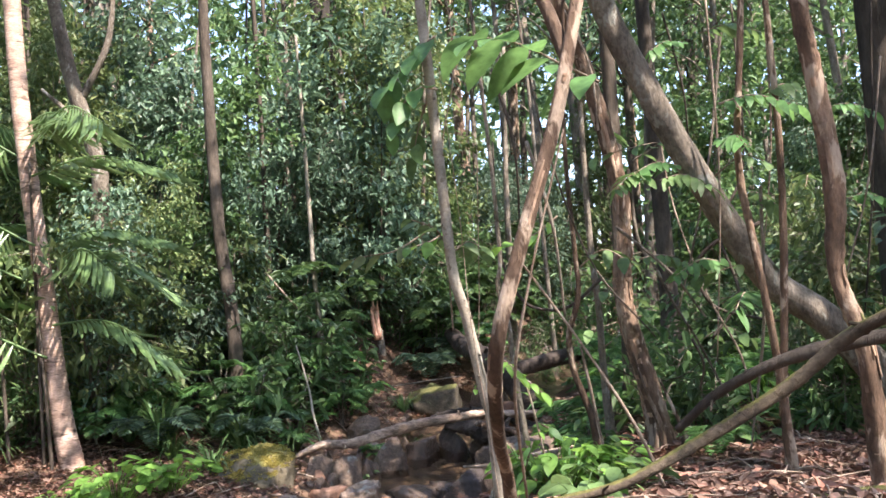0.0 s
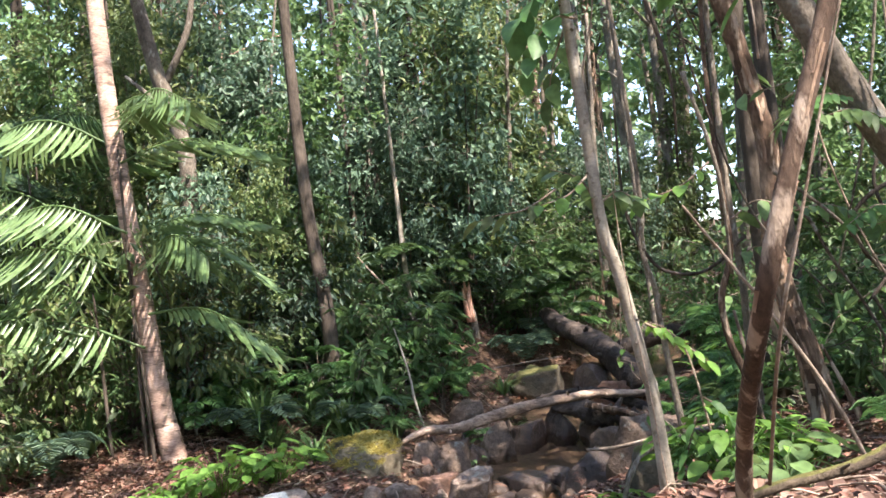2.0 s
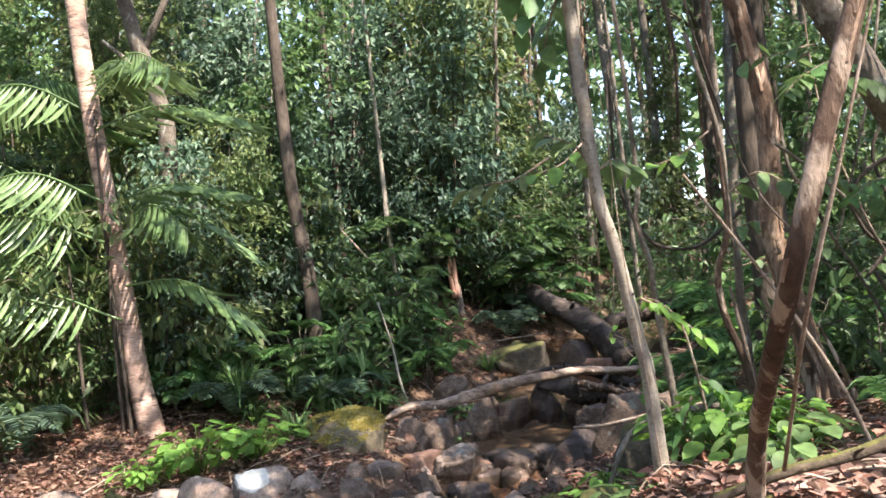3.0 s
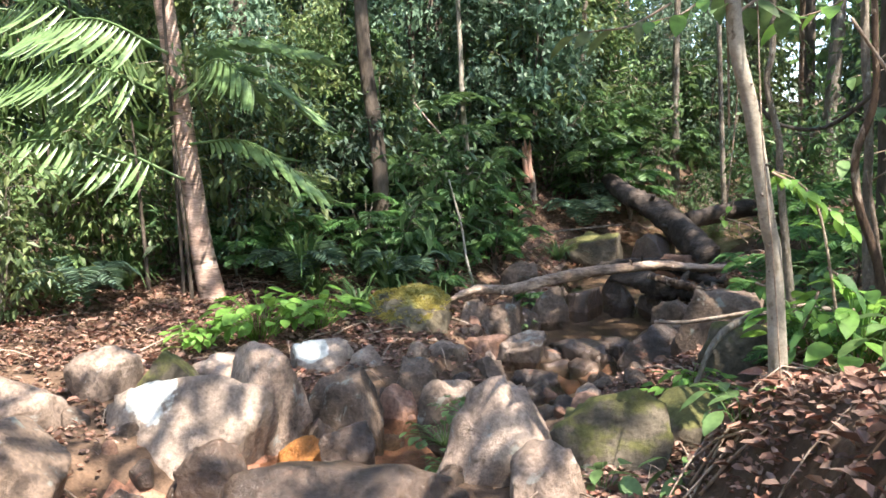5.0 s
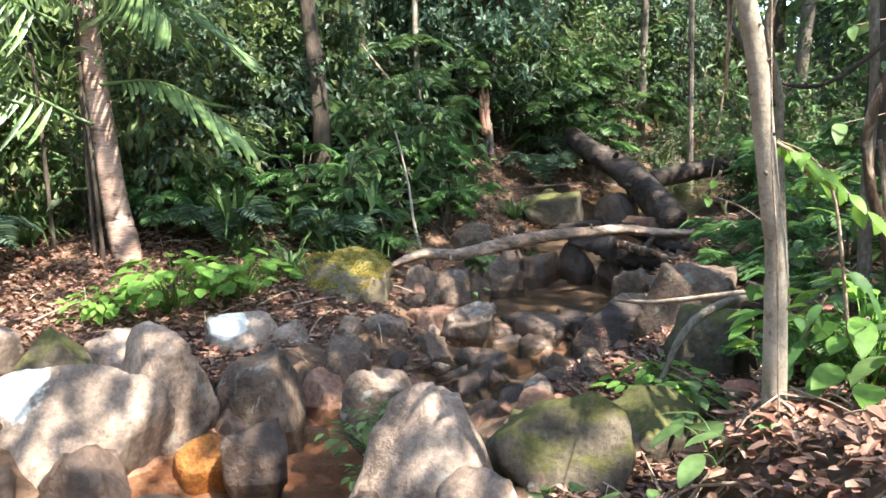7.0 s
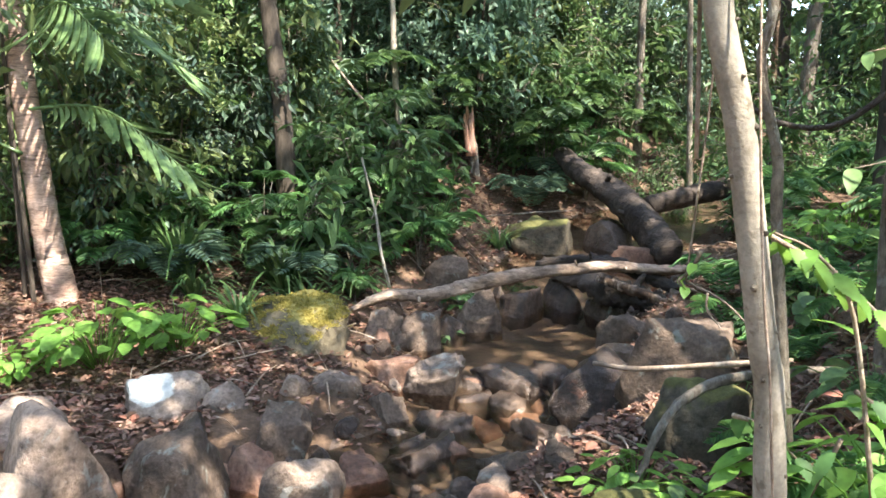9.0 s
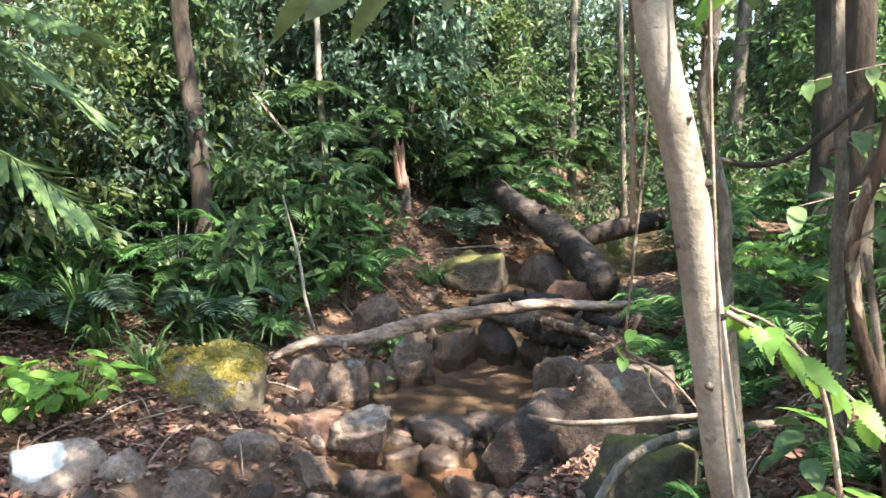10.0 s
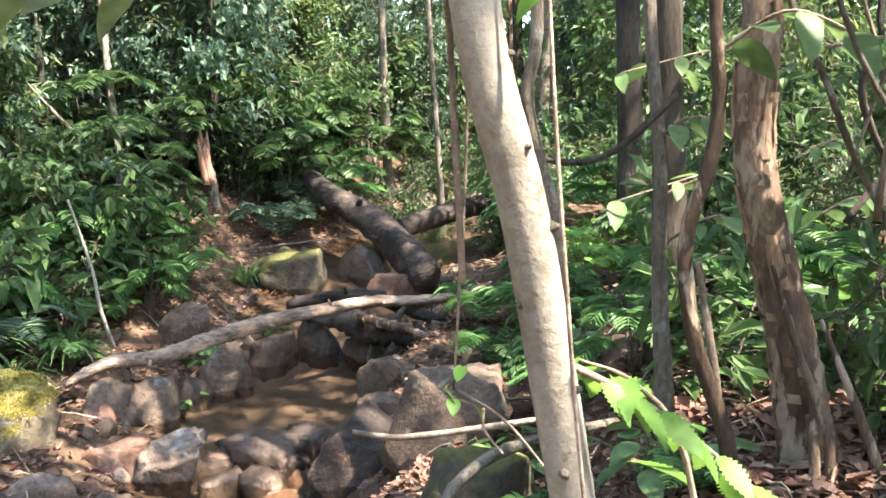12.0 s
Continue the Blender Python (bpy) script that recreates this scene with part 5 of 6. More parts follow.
def feathery_shrub(seed, height, sprays, leaf_len, material, label):
    """Thin stems that carry flat compound leaves, each a midrib with paired leaflets."""
    r = np.random.default_rng(seed)
    root = thing("feathery_shrub", (0, 0, 0), label, "shrub", "feathery shrubs on the banks")
    for s in range(sprays):
        a = 2 * math.pi * s / sprays + r.uniform(-0.5, 0.5)
        h = height * r.uniform(0.35, 1.0)
        out = height * r.uniform(0.15, 0.45)
        b = np.array([math.cos(a) * out * 0.5, math.sin(a) * out * 0.5, h])
        limb("stem", [(0, 0, -0.05), b * (0.4, 0.4, 0.6), b], [0.006, 0.003], BARK_GREY, root, n=6, seg=4, seed=s)
        for q in range(2):
            c = a + (0.6, -0.6)[q] + r.uniform(-0.4, 0.4)
            ln = leaf_len * r.uniform(0.8, 1.3)
            line = [b, b + np.array([math.cos(c) * 0.5, math.sin(c) * 0.5, 0.18]) * ln, b + np.array([math.cos(c), math.sin(c), -0.05]) * ln]
            C = spline(line, 15)
            T = unit(np.gradient(C, axis=0))[2:]
            side = unit(np.cross(T, (0, 0, 1.0)))
            L = np.tile(ln * 0.36 * np.sin(np.pi * (0.22 + 0.66 * np.linspace(0, 1, len(T)))), 2)
            D = np.vstack([side, -side]) + np.vstack([T, T]) * 0.6 + np.array([0, 0, -0.12]) + r.normal(0, 0.08, (2 * len(T), 3))
            N = unit(np.array([0, 0, 1.0]) + r.normal(0, 0.15, D.shape))
            blades = leaf_blades(np.vstack([C[2:], C[2:]]), D, N, L, L * 0.36, droop=0.12)
            V, F = join([blades, tube(line, [0.003, 0.002], n=6, seg=3, rough=0)])
            part("leaf", mesh_of("leaf", V, F, material, False), root)
    return root


used = set()
feathery = [feathery_shrub(350, 0.8, 13, 0.36, LEAF_FRESH, "fresh green shrub with feathery compound leaves"),
            feathery_shrub(351, 0.5, 9, 0.3, LEAF_FRESH, "low green plant with feathery compound leaves"),
            feathery_shrub(352, 1.1, 14, 0.4, LEAF_MID, "tall green shrub with feathery compound leaves")]
ferns = [fern(300, 9, 0.42, LEAF_FRESH), fern(301, 8, 0.5, LEAF_FRESH), fern(302, 10, 0.46, LEAF_DARK)]
straps = [strap_tuft(310, 70, 0.85), strap_tuft(311, 50, 0.7)]
clumps = [broad_plant(320, "low clump of sunlit bright green leaves", 64, 0.15, 0.42, 0.42, LEAF_BRIGHT, group="bright broadleaf clumps"),
          broad_plant(321, "low plant with broad green leaves", 30, 0.16, 0.3, 0.3, LEAF_MID, group="broadleaf plants"),
          broad_plant(322, "small seedling with a few broad leaves", 9, 0.15, 0.24, 0.14, LEAF_MID, group="seedlings on the bank"),
          broad_plant(323, "creeper of small rounded leaves", 40, 0.07, 0.14, 0.3, LEAF_MID, ratio=0.75, group="creepers")]
bushes = [shrub(330, 1.2, 0.9, 700, (0.13, 0.06), LEAF_MID, BARK_GREY, "leafy green shrub with broad leaves"),
          shrub(331, 1.5, 1.1, 1500, (0.11, 0.042), LEAF_DARK, BARK_DARK, "dense dark green shrub with narrow leaves", far=True),
          shrub(332, 0.9, 0.9, 1100, (0.09, 0.03), LEAF_MID, BARK_GREY, "bright green ferny shrub", far=True),
          shrub(333, 1.8, 1.3, 1500, (0.12, 0.048), LEAF_OLIVE, BARK_GREY, "olive green shrub with drooping leaves", down=0.7, far=True)]
young = shrub(334, 0.9, 0.7, 170, (0.2, 0.075), LEAF_MID, BARK_GREY, "young broadleaf sapling with large pale leaves", "broadleaf_sapling", 0.15, 3, "sapling", "broadleaf saplings")
talls = [shrub(340, 4.5, 2.0, 3800, (0.135, 0.06), LEAF_DARK, BARK_DARK, "slim understorey tree with drooping dark leaves", "understorey_tree", 0.45, 3, "tree", "understorey trees", True),
         shrub(341, 5.5, 2.2, 3800, (0.135, 0.066), LEAF_MID, BARK_GREY, "slim understorey tree with green leaves", "understorey_tree", 0.4, 3, "tree", "understorey trees", True),
         shrub(342, 6.5, 2.4, 4000, (0.135, 0.06), LEAF_OLIVE, BARK_GREY, "tall understorey tree with olive leaves", "understorey_tree", 0.4, 2, "tree", "understorey trees", True),
         shrub(343, 3.5, 1.8, 3800, (0.115, 0.05), LEAF_DARK, BARK_GREY, "understorey tree with fine dark foliage", "understorey_tree", 0.5, 4, "tree", "understorey trees", True)]

# the plants that stand out
for x, y, k, s in ((-2.72, 7.3, 0, 1.0), (-2.35, 7.55, 0, 0.85), (-3.05, 7.0, 0, 0.6), (0.42, 5.75, 1, 0.8), (0.3, 5.95, 0, 0.55), (0.75, 4.6, 0, 0.8),
                   (0.95, 4.45, 1, 0.9), (0.15, 4.55, 2, 0.9), (0.3, 4.2, 2, 0.8), (0.75, 3.75, 2, 0.9), (-0.15, 4.75, 2, 0.8), (-1.05, 9.0, 3, 0.8), (-0.55, 10.4, 3, 0.8), (1.0, 5.6, 1, 0.7), (0.85, 6.9, 1, 0.7), (1.0, 4.9, 0, 0.6), (1.6, 6.9, 1, 1.0), (1.9, 7.6, 1, 1.1), (1.3, 7.5, 1, 0.9), (2.2, 8.2, 1, 1.1), (1.6, 8.6, 0, 0.8), (2.5, 7.0, 0, 0.9), (2.8, 8.4, 0, 1.0), (2.0, 9.3, 0, 0.9), (2.4, 6.4, 1, 0.9), (1.9, 5.6, 1, 0.8)):
    put(clumps[k], used, x, y, x * 977 % 360, s)
for x, y, h, s in ((-0.97, 5.6, 0.24, 0.75), (-0.72, 5.0, 0.3, 0.6), (-0.85, 5.35, 0.12, 0.6)):
    put(clumps[3], used, x, y, 100 * x, s, -h)
for x, y, k, s in ((0.85, 6.1, 0, 0.6), (1.15, 7.2, 1, 0.55), (1.4, 7.9, 0, 0.6), (1.9, 8.4, 1, 0.6), (1.3, 8.8, 0, 0.6),
                   (2.1, 7.2, 1, 0.9), (1.0, 8.2, 0, 0.7), (-2.0, 8.9, 2, 1.0), (-2.9, 8.6, 2, 1.1), (-1.2, 10.6, 1, 0.8), (-1.6, 11.2, 1, 0.9), (-0.5, 12.6, 2, 1.2),
                   (0.1, 14.2, 2, 1.3), (-0.3, 13.4, 2, 1.2), (1.1, 9.2, 1, 0.8), (1.75, 6.6, 0, 0.55), (2.3, 5.9, 1, 0.6), (2.6, 7.6, 0, 1.0), (1.05, 5.5, 0, 0.4), (1.6, 5.1, 1, 0.45),
                   (-3.4, 9.1, 0, 1.1), (-4.3, 7.4, 2, 1.1), (-2.4, 10.6, 0, 1.2), (2.9, 9.0, 0, 1.1), (1.9, 11.0, 1, 1.1), (2.8, 11.5, 0, 1.2)):
    put(ferns[k], used, x, y, y * 531 % 360, s)
for x, y, k, s in ((-2.07, 8.7, 0, 0.95), (-2.9, 8.75, 0, 1.1), (-2.7, 8.5, 1, 0.8), (-1.85, 8.5, 1, 0.7), (-2.55, 9.3, 1, 1.0), (-3.3, 8.9, 1, 1.0), (-1.3, 10.9, 0, 0.8), (-4.4, 8.2, 0, 1.0), (-5.2, 8.4, 1, 1.1), (-0.75, 11.3, 1, 0.7), (-1.62, 8.95, 1, 0.8), (-2.2, 8.15, 1, 0.8)):
    put(straps[k], used, x, y, y * 411 % 360, s)
for x, y, k, s in ((-1.75, 9.9, 0, 0.9), (-1.5, 10.2, 0, 0.75), (-2.2, 10.3, 0, 1.0), (-3.1, 9.8, 1, 1.0), (-3.8, 10.2, 1, 1.1), (-1.0, 13.3, 2, 1.3), (0.2, 15.2, 2, 1.5),
                   (-0.5, 14.8, 2, 1.4), (-2.9, 11.2, 0, 1.1), (-4.9, 9.9, 3, 1.1), (-3.65, 8.95, 3, 1.2), (-4.15, 8.75, 2, 1.2), (-4.7, 8.3, 3, 0.9), (-5.3, 7.9, 2, 0.9), (-0.3, 16.0, 2, 1.8), (0.9, 17.0, 0, 1.5), (2.0, 18.5, 3, 1.5), (3.0, 12.8, 2, 1.0),
                   (2.4, 8.6, 0, 0.8), (3.2, 7.4, 3, 0.9), (3.6, 9.6, 0, 1.1), (2.9, 10.4, 2, 1.0), (4.4, 11.4, 3, 1.2), (2.5, 5.6, 0, 0.7), (3.3, 5.2, 1, 0.9), (-4.7, 7.0, 3, 0.8), (4.6, 14.5, 2, 1.2),
                   (5.2, 17.5, 0, 1.4), (-5.6, 10.8, 1, 1.3), (-4.2, 11.6, 3, 1.2), (0.9, 14.2, 2, 0.9), (1.55, 15.7, 0, 0.9), (0.35, 13.9, 2, 0.7), (1.2, 13.2, 2, 0.55), (2.2, 16.8, 2, 0.9), (1.9, 12.3, 0, 0.6), (3.4, 8.6, 2, 0.9), (4.4, 9.6, 0, 1.1), (3.7, 11.0, 2, 1.1), (4.9, 7.8, 0, 0.9), (5.2, 10.6, 2, 1.2), (6.2, 12.4, 0, 1.4), (4.4, 12.7, 2, 1.2), (6.6, 9.5, 3, 1.2)):
    put(bushes[k], used, x, y, x * 313 % 360, s)

for x, y, s in ((-2.15, 9.1, 0.95), (-1.75, 9.5, 0.9), (1.5, 6.3, 0.7), (2.0, 7.6, 0.8), (-1.35, 11.7, 0.8), (1.75, 5.7, 0.6), (2.7, 6.3, 0.8), (1.25, 8.1, 0.5)):
    put(young, used, x, y, 210 * x, s)

for x, y, k, s in ((-1.9, 10.0, 0, 1.0), (-1.55, 10.5, 0, 0.8), (-1.7, 11.2, 2, 1.0), (-2.5, 9.4, 0, 0.9), (-2.1, 9.2, 1, 1.0), (-1.3, 9.9, 1, 0.9),
                   (-2.9, 10.2, 2, 1.0), (-0.4, 13.2, 2, 1.0), (0.1, 13.6, 0, 1.2), (-1.5, 12.6, 2, 1.1), (-0.9, 14.0, 2, 1.2), (-0.1, 14.6, 2, 1.2), (0.6, 14.9, 2, 1.2), (-2.2, 11.9, 2, 1.2),
                   (-3.2, 9.2, 0, 0.9), (-3.5, 8.6, 1, 1.0), (-0.9, 9.6, 1, 0.45), (-1.6, 8.9, 1, 0.5),
                   (1.3, 6.7, 1, 0.7), (1.85, 7.6, 1, 0.8), (1.35, 8.3, 1, 0.8), (2.3, 9.0, 1, 1.0), (2.0, 6.4, 1, 0.7), (1.7, 10.2, 1, 1.0), (2.6, 10.6, 0, 1.0), (0.62, 4.65, 1, 0.4),
                   (1.15, 7.4, 1, 0.6)):
    put(feathery[k], used, x, y, x * 613 % 360, s)

# the wall of forest around
r_f = np.random.default_rng(44)


def open_ground(x, y, margin):
    """Where the stream, the path and the open bank leave no room for trees."""
    if -1.0 < y < 12.5 and -2.6 < x < 2.4:
        return False
    if abs(x - float(stream_x(y))) < margin and 9 < y < 18.5:
        return False
    return not (math.hypot(x, y - 1.5) < 4.0 or (-5.4 < x < -2 and y < 9.0))


for k, (x, y, s) in enumerate(((-2.75, 10.9, 0.65), (-3.3, 10.7, 0.8), (-4.5, 10.3, 0.8), (-1.15, 14.3, 0.8), (-2.7, 12.5, 0.9), (-0.1, 15.8, 0.7), (-5.6, 11.8, 0.9), (1.1, 18.2, 0.9),
                                (-3.9, 12.6, 0.9), (5.4, 12.8, 0.9), (3.0, 19.5, 1.0), (0.55, 16.7, 0.8), (1.5, 17.3, 0.7), (-0.6, 17.2, 0.9))):
    put(talls[k % 4], used, x, y, 131 * k, s)
put(talls[3], used, -3.75, 8.98, 40, 0.75)
put(talls[2], used, -3.3, 9.4, 140, 0.5)
n_t = 0
while n_t < 96:
    a = r_f.uniform(0, 1)
    y = 10.0 + 16 * a ** 0.9 if n_t < 88 else r_f.uniform(-9, 10)
    x = r_f.uniform(-9 - 0.35 * max(0, y - 8), 8 + 0.4 * max(0, y - 8)) if n_t < 88 else r_f.choice([-1, 1]) * r_f.uniform(5.0, 12)
    if not open_ground(x, y, 1.6) or (x > 1.5 and -2 < y < 15):
        continue
    put(talls[int(r_f.integers(0, 4))], used, x, y, r_f.uniform(0, 360), r_f.uniform(0.75, 1.25))
    n_t += 1
n_b = 0
while n_b < 62:
    y = r_f.uniform(10.5, 24)
    x = r_f.uniform(-9, 10)
    if not open_ground(x, y, 1.2):
        continue
    put(bushes[int(r_f.integers(0, 4))], used, x, y, r_f.uniform(0, 360), r_f.uniform(0.9, 1.7))
    n_b += 1


def forest_tree(seed, height, girth, bark, crown_material):
    """A tall straight forest tree with limbs and an airy crown high above."""
    r = np.random.default_rng(seed)
    root = thing("forest_tree", (0, 0, 0), "tall straight forest tree with a leafy crown", "tree", "tall forest trees")
    bend = r.normal(0, 0.035, 2) * height
    line = [(0, 0, -0.2), (bend[0] * 0.2, bend[1] * 0.2, height * 0.3), (bend[0] * 0.5, bend[1] * 0.5, height * 0.6), (bend[0], bend[1], height)]
    limb("trunk", line, [girth * 1.15, girth, girth * 0.8, girth * 0.25], bark, root, n=34, seg=10, rough=0.05, seed=seed)
    heads = []
    for k in range(9):
        h = height * r.uniform(0.55, 0.98)
        a = r.uniform(0, 2 * math.pi)
        b = np.array([bend[0] * h / height, bend[1] * h / height, h])
        e = b + np.array([math.cos(a), math.sin(a), r.uniform(0.2, 0.9)]) * height * r.uniform(0.12, 0.24)
        limb("branch", [b, (b + e) / 2 + (0, 0, 0.15), e], [girth * 0.35, girth * 0.2, girth * 0.08], bark, root, n=8, seg=6, seed=seed + k)
        heads += [e + r.normal(0, 0.06 * height, 3) for _ in range(4)]
    heads = np.array(heads)
    count = 1050
    k = r.integers(0, len(heads), count)
    P = heads[k] + r.standard_normal((count, 3)) * height * 0.055 * np.array([1, 1, 0.6])
    D = rand_unit(r, count) + np.array([0, 0, -0.35])
    N = unit(np.array([0, 0, 1.0]) + rand_unit(r, count) * 0.6)
    L = 0.24 * r.uniform(0.6, 1.3, count)
    part("crown", blade_mesh("crown", P, D, N, L, L * 0.45, crown_material, far=True), root)
    return root


# trees added mostly out of view, placed to shade the pool and banks
SHADE_TREE_SPOTS = ((3.5, 4.3), (7.2, 0.4), (5.0, 6.6), (3.7, 7.1), (3.7, 5.5), (3.3, 6.4), (5.7, 8.2), (4.8, 9.8), (6.3, 11.6))
giants = [forest_tree(400, 11, 0.11, BARK_GREY, LEAF_MID), forest_tree(401, 13, 0.14, BARK_DARK, LEAF_DARK), forest_tree(402, 9, 0.08, BARK_GREY, LEAF_MID),
          forest_tree(403, 14, 0.16, BARK_BROWN, LEAF_OLIVE)]
n_g = 0
for k, (x, y) in enumerate(SHADE_TREE_SPOTS):
    put(giants[k % 4], used, x, y, 77 * k, 0.9, 0.1)
# the last 18 stand unseen beside and behind the camera, added for dappled shade
while n_g < 78:
    y = r_f.uniform(9.5, 34) if n_g < 60 else r_f.uniform(-12, 9.5)
    x = r_f.uniform(-12, 12) if n_g < 60 else r_f.choice([-1, 1]) * r_f.uniform(4.2, 13) + (0 if y > -2 else r_f.uniform(-4, 4))
    if not open_ground(x, y, 1.4) or (abs(x) < 6 and 3 < y < 17.5) or (x > 4.5 and 2 < y < 16 and r_f.uniform() < 1.0):
        continue
    put(giants[int(r_f.integers(0, 4))], used, x, y, r_f.uniform(0, 360), r_f.uniform(0.85, 1.2), 0.1)
    n_g += 1


def thin_stem(seed, height, radius, bark):
    """A slender pole of the understorey with a few bare side twigs."""
    r = np.random.default_rng(seed)
    root = thing("pole_tree", (0, 0, 0), "slender upright pole tree in the depth of the woods", "tree", "slender pole trees")
    b = r.normal(0, 0.05, 2) * height
    line = [(0, 0, -0.2), (b[0] * 0.3, b[1] * 0.3, height * 0.35), (b[0] * 0.5, b[1] * 0.5, height * 0.65), (b[0], b[1], height)]
    limb("trunk", line, [radius * 1.2, radius, radius * 0.8, radius * 0.4], bark, root, n=26, seg=8, rough=0.08, seed=seed)
    C = spline(line, 30)
    for k in range(6):
        c, a = C[int(r.integers(8, 28))], r.uniform(0, 2 * math.pi)
        e = c + np.array([math.cos(a), math.sin(a), 0.6]) * r.uniform(0.3, 0.8)
        limb("branch", [c, (c + e) / 2 + (0, 0, 0.05), e], [radius * 0.35, radius * 0.12], bark, root, n=6, seg=5, seed=seed + k)
    return root


poles = [thin_stem(450, 7.5, 0.035, BARK_GREY), thin_stem(451, 6.5, 0.028, BARK_DARK), thin_stem(452, 8.0, 0.045, BARK_DARK)]
r_p = np.random.default_rng(63)
n_p = 0
while n_p < 18:
    y = r_p.uniform(11.5, 16)
    x = r_p.uniform(-7, 1.5)
    if (abs(x - float(stream_x(y))) < 1.3 and y < 14) or (-1.7 < x < -0.7 and y < 12.8):
        continue
    put(poles[n_p % 3], used, x, y, r_p.uniform(0, 360), r_p.uniform(0.8, 1.15), 0.1)
    n_p += 1


# ---------------------------------------------------------------- far woods that close the view
def far_woods():
    r = np.random.default_rng(5)
    n = 40000
    a = r.uniform(0, 2 * math.pi, n)
    d = r.uniform(27, 50, n)
    X, Y = np.cos(a) * d, 8 + np.sin(a) * d
    Z = ground(X, Y) + r.uniform(0, 1, n) ** 0.8 * 15
    V, F = leaf_blades(np.stack([X, Y, Z], -1), rand_unit(r, n) + (0, 0, -0.3), unit(rand_unit(r, n) + (0, 0, 0.5)), r.uniform(0.6, 1.4, n), r.uniform(0.3, 0.6, n), far=True)
    ob = new("far_woods", mesh_of("far_woods", V, F, LEAF_MID, False))
    return tagged(ob, "distant dense green woods closing the view", "woods", kind="stuff")


far_woods()


# ---------------------------------------------------------------- single leaves near the lens
def leafy_twig(label, line, leaves, size, material, seed, ratio=0.5, name="leafy_branch", teeth=0.0):
    """A twig with single large leaves."""
    r = np.random.default_rng(seed)
    p0 = np.asarray(line[0], float)
    root = thing(name, tuple(p0), label, "branch")
    rel = [np.asarray(p, float) - p0 for p in line]
    limb("twig", rel, [0.006, 0.004, 0.002], TWIG, root, n=16, seg=5, rough=0.02, seed=seed)
    C = spline(rel, leaves + 2)
    T = unit(np.gradient(C, axis=0))
    for k in range(1, leaves + 2):
        s = -1 if k % 2 else 1
        side = unit(np.cross(T[k], (0, 0, 1.0)))
        d = side * s * 0.8 + T[k] * 0.5 + np.array([0, 0, r.uniform(-0.6, 0.05)])
        L = size * r.uniform(0.75, 1.2)
        V, F = fine_leaf(C[k], d, unit(np.array([r.normal(0, 0.3), r.normal(0, 0.3), 1.0])), L, L * ratio, r.uniform(0.15, 0.45), 0.2, teeth, 0.02)
        part("leaf", mesh_of("leaf", V, F, material), root)
    return root


leafy_twig("branch of large sunlit leaves hanging by the slender tree", [(0.24, 4.16, 2.75), (0.16, 4.15, 2.68), (0.06, 4.15, 2.58), (0.0, 4.16, 2.5)], 7, 0.15, LEAF_FRESH, 500, 0.62)
leafy_twig("hanging spray of oval leaves on the slender tree", [(0.24, 4.16, 2.5), (0.16, 4.12, 2.5), (0.08, 4.1, 2.42), (0.03, 4.1, 2.3)], 7, 0.13, LEAF_FRESH, 511, 0.58)
leafy_twig("short branch of drooping leaves on the slender tree", [(0.2, 4.22, 2.5), (0.14, 4.3, 2.38), (0.1, 4.3, 2.22)], 5, 0.14, LEAF_MID, 501)
leafy_twig("spray of very large pale leaves beside the forked tree", [(0.86, 3.36, 2.28), (0.72, 3.33, 2.35), (0.58, 3.3, 2.42), (0.42, 3.3, 2.46)], 9, 0.24, LEAF_FRESH, 502, 0.42)
leafy_twig("leafy shoot on the slender tree", [(0.265, 4.22, 1.72), (0.2, 4.24, 1.86), (0.08, 4.25, 1.92)], 5, 0.16, LEAF_MID, 503, 0.35)
leafy_twig("second leafy shoot on the slender tree", [(0.26, 4.24, 1.75), (0.34, 4.25, 1.8), (0.42, 4.28, 1.76)], 4, 0.13, LEAF_MID, 509, 0.4)
leafy_twig("bright serrated leaves on an arching stem", [(0.66, 4.5, 0.7), (0.58, 4.45, 1.1), (0.5, 4.42, 1.22), (0.42, 4.42, 1.26)], 6, 0.08, LEAF_BRIGHT, 504, 0.5, teeth=0.28)
leafy_twig("bright serrated leaves on an arching stem", [(0.41, 4.4, 1.255), (0.49, 4.4, 1.21), (0.57, 4.4, 1.15), (0.67, 4.4, 1.06)], 12, 0.082, LEAF_BRIGHT, 505, 0.52, teeth=0.28)
leafy_twig("drooping stem of lobed green leaves on the bank", [(0.39, 4.55, 0.86), (0.47, 4.59, 0.82), (0.58, 4.63, 0.70)], 9, 0.085, LEAF_FRESH, 540, 0.5, teeth=0.25)
leafy_twig("drooping stem of lobed green leaves on the bank", [(0.59, 4.50, 0.84), (0.55, 4.54, 0.70), (0.49, 4.58, 0.52)], 9, 0.085, LEAF_FRESH, 541, 0.5, teeth=0.25)
leafy_twig("drooping stem of lobed green leaves on the bank", [(0.64, 4.60, 0.91), (0.73, 4.64, 0.84), (0.81, 4.68, 0.71)], 9, 0.085, LEAF_FRESH, 542, 0.5, teeth=0.25)
leafy_twig("drooping stem of lobed green leaves on the bank", [(0.72, 4.55, 0.77), (0.67, 4.59, 0.70), (0.60, 4.63, 0.61)], 9, 0.085, LEAF_FRESH, 543, 0.5, teeth=0.25)
leafy_twig("overhanging twig with long dark leaves", [(0.1, 4.78, 1.9), (-0.05, 4.7, 1.81), (-0.18, 4.66, 1.79), (-0.26, 4.63, 1.77)], 3, 0.13, LEAF_OLIVE, 506, 0.36)
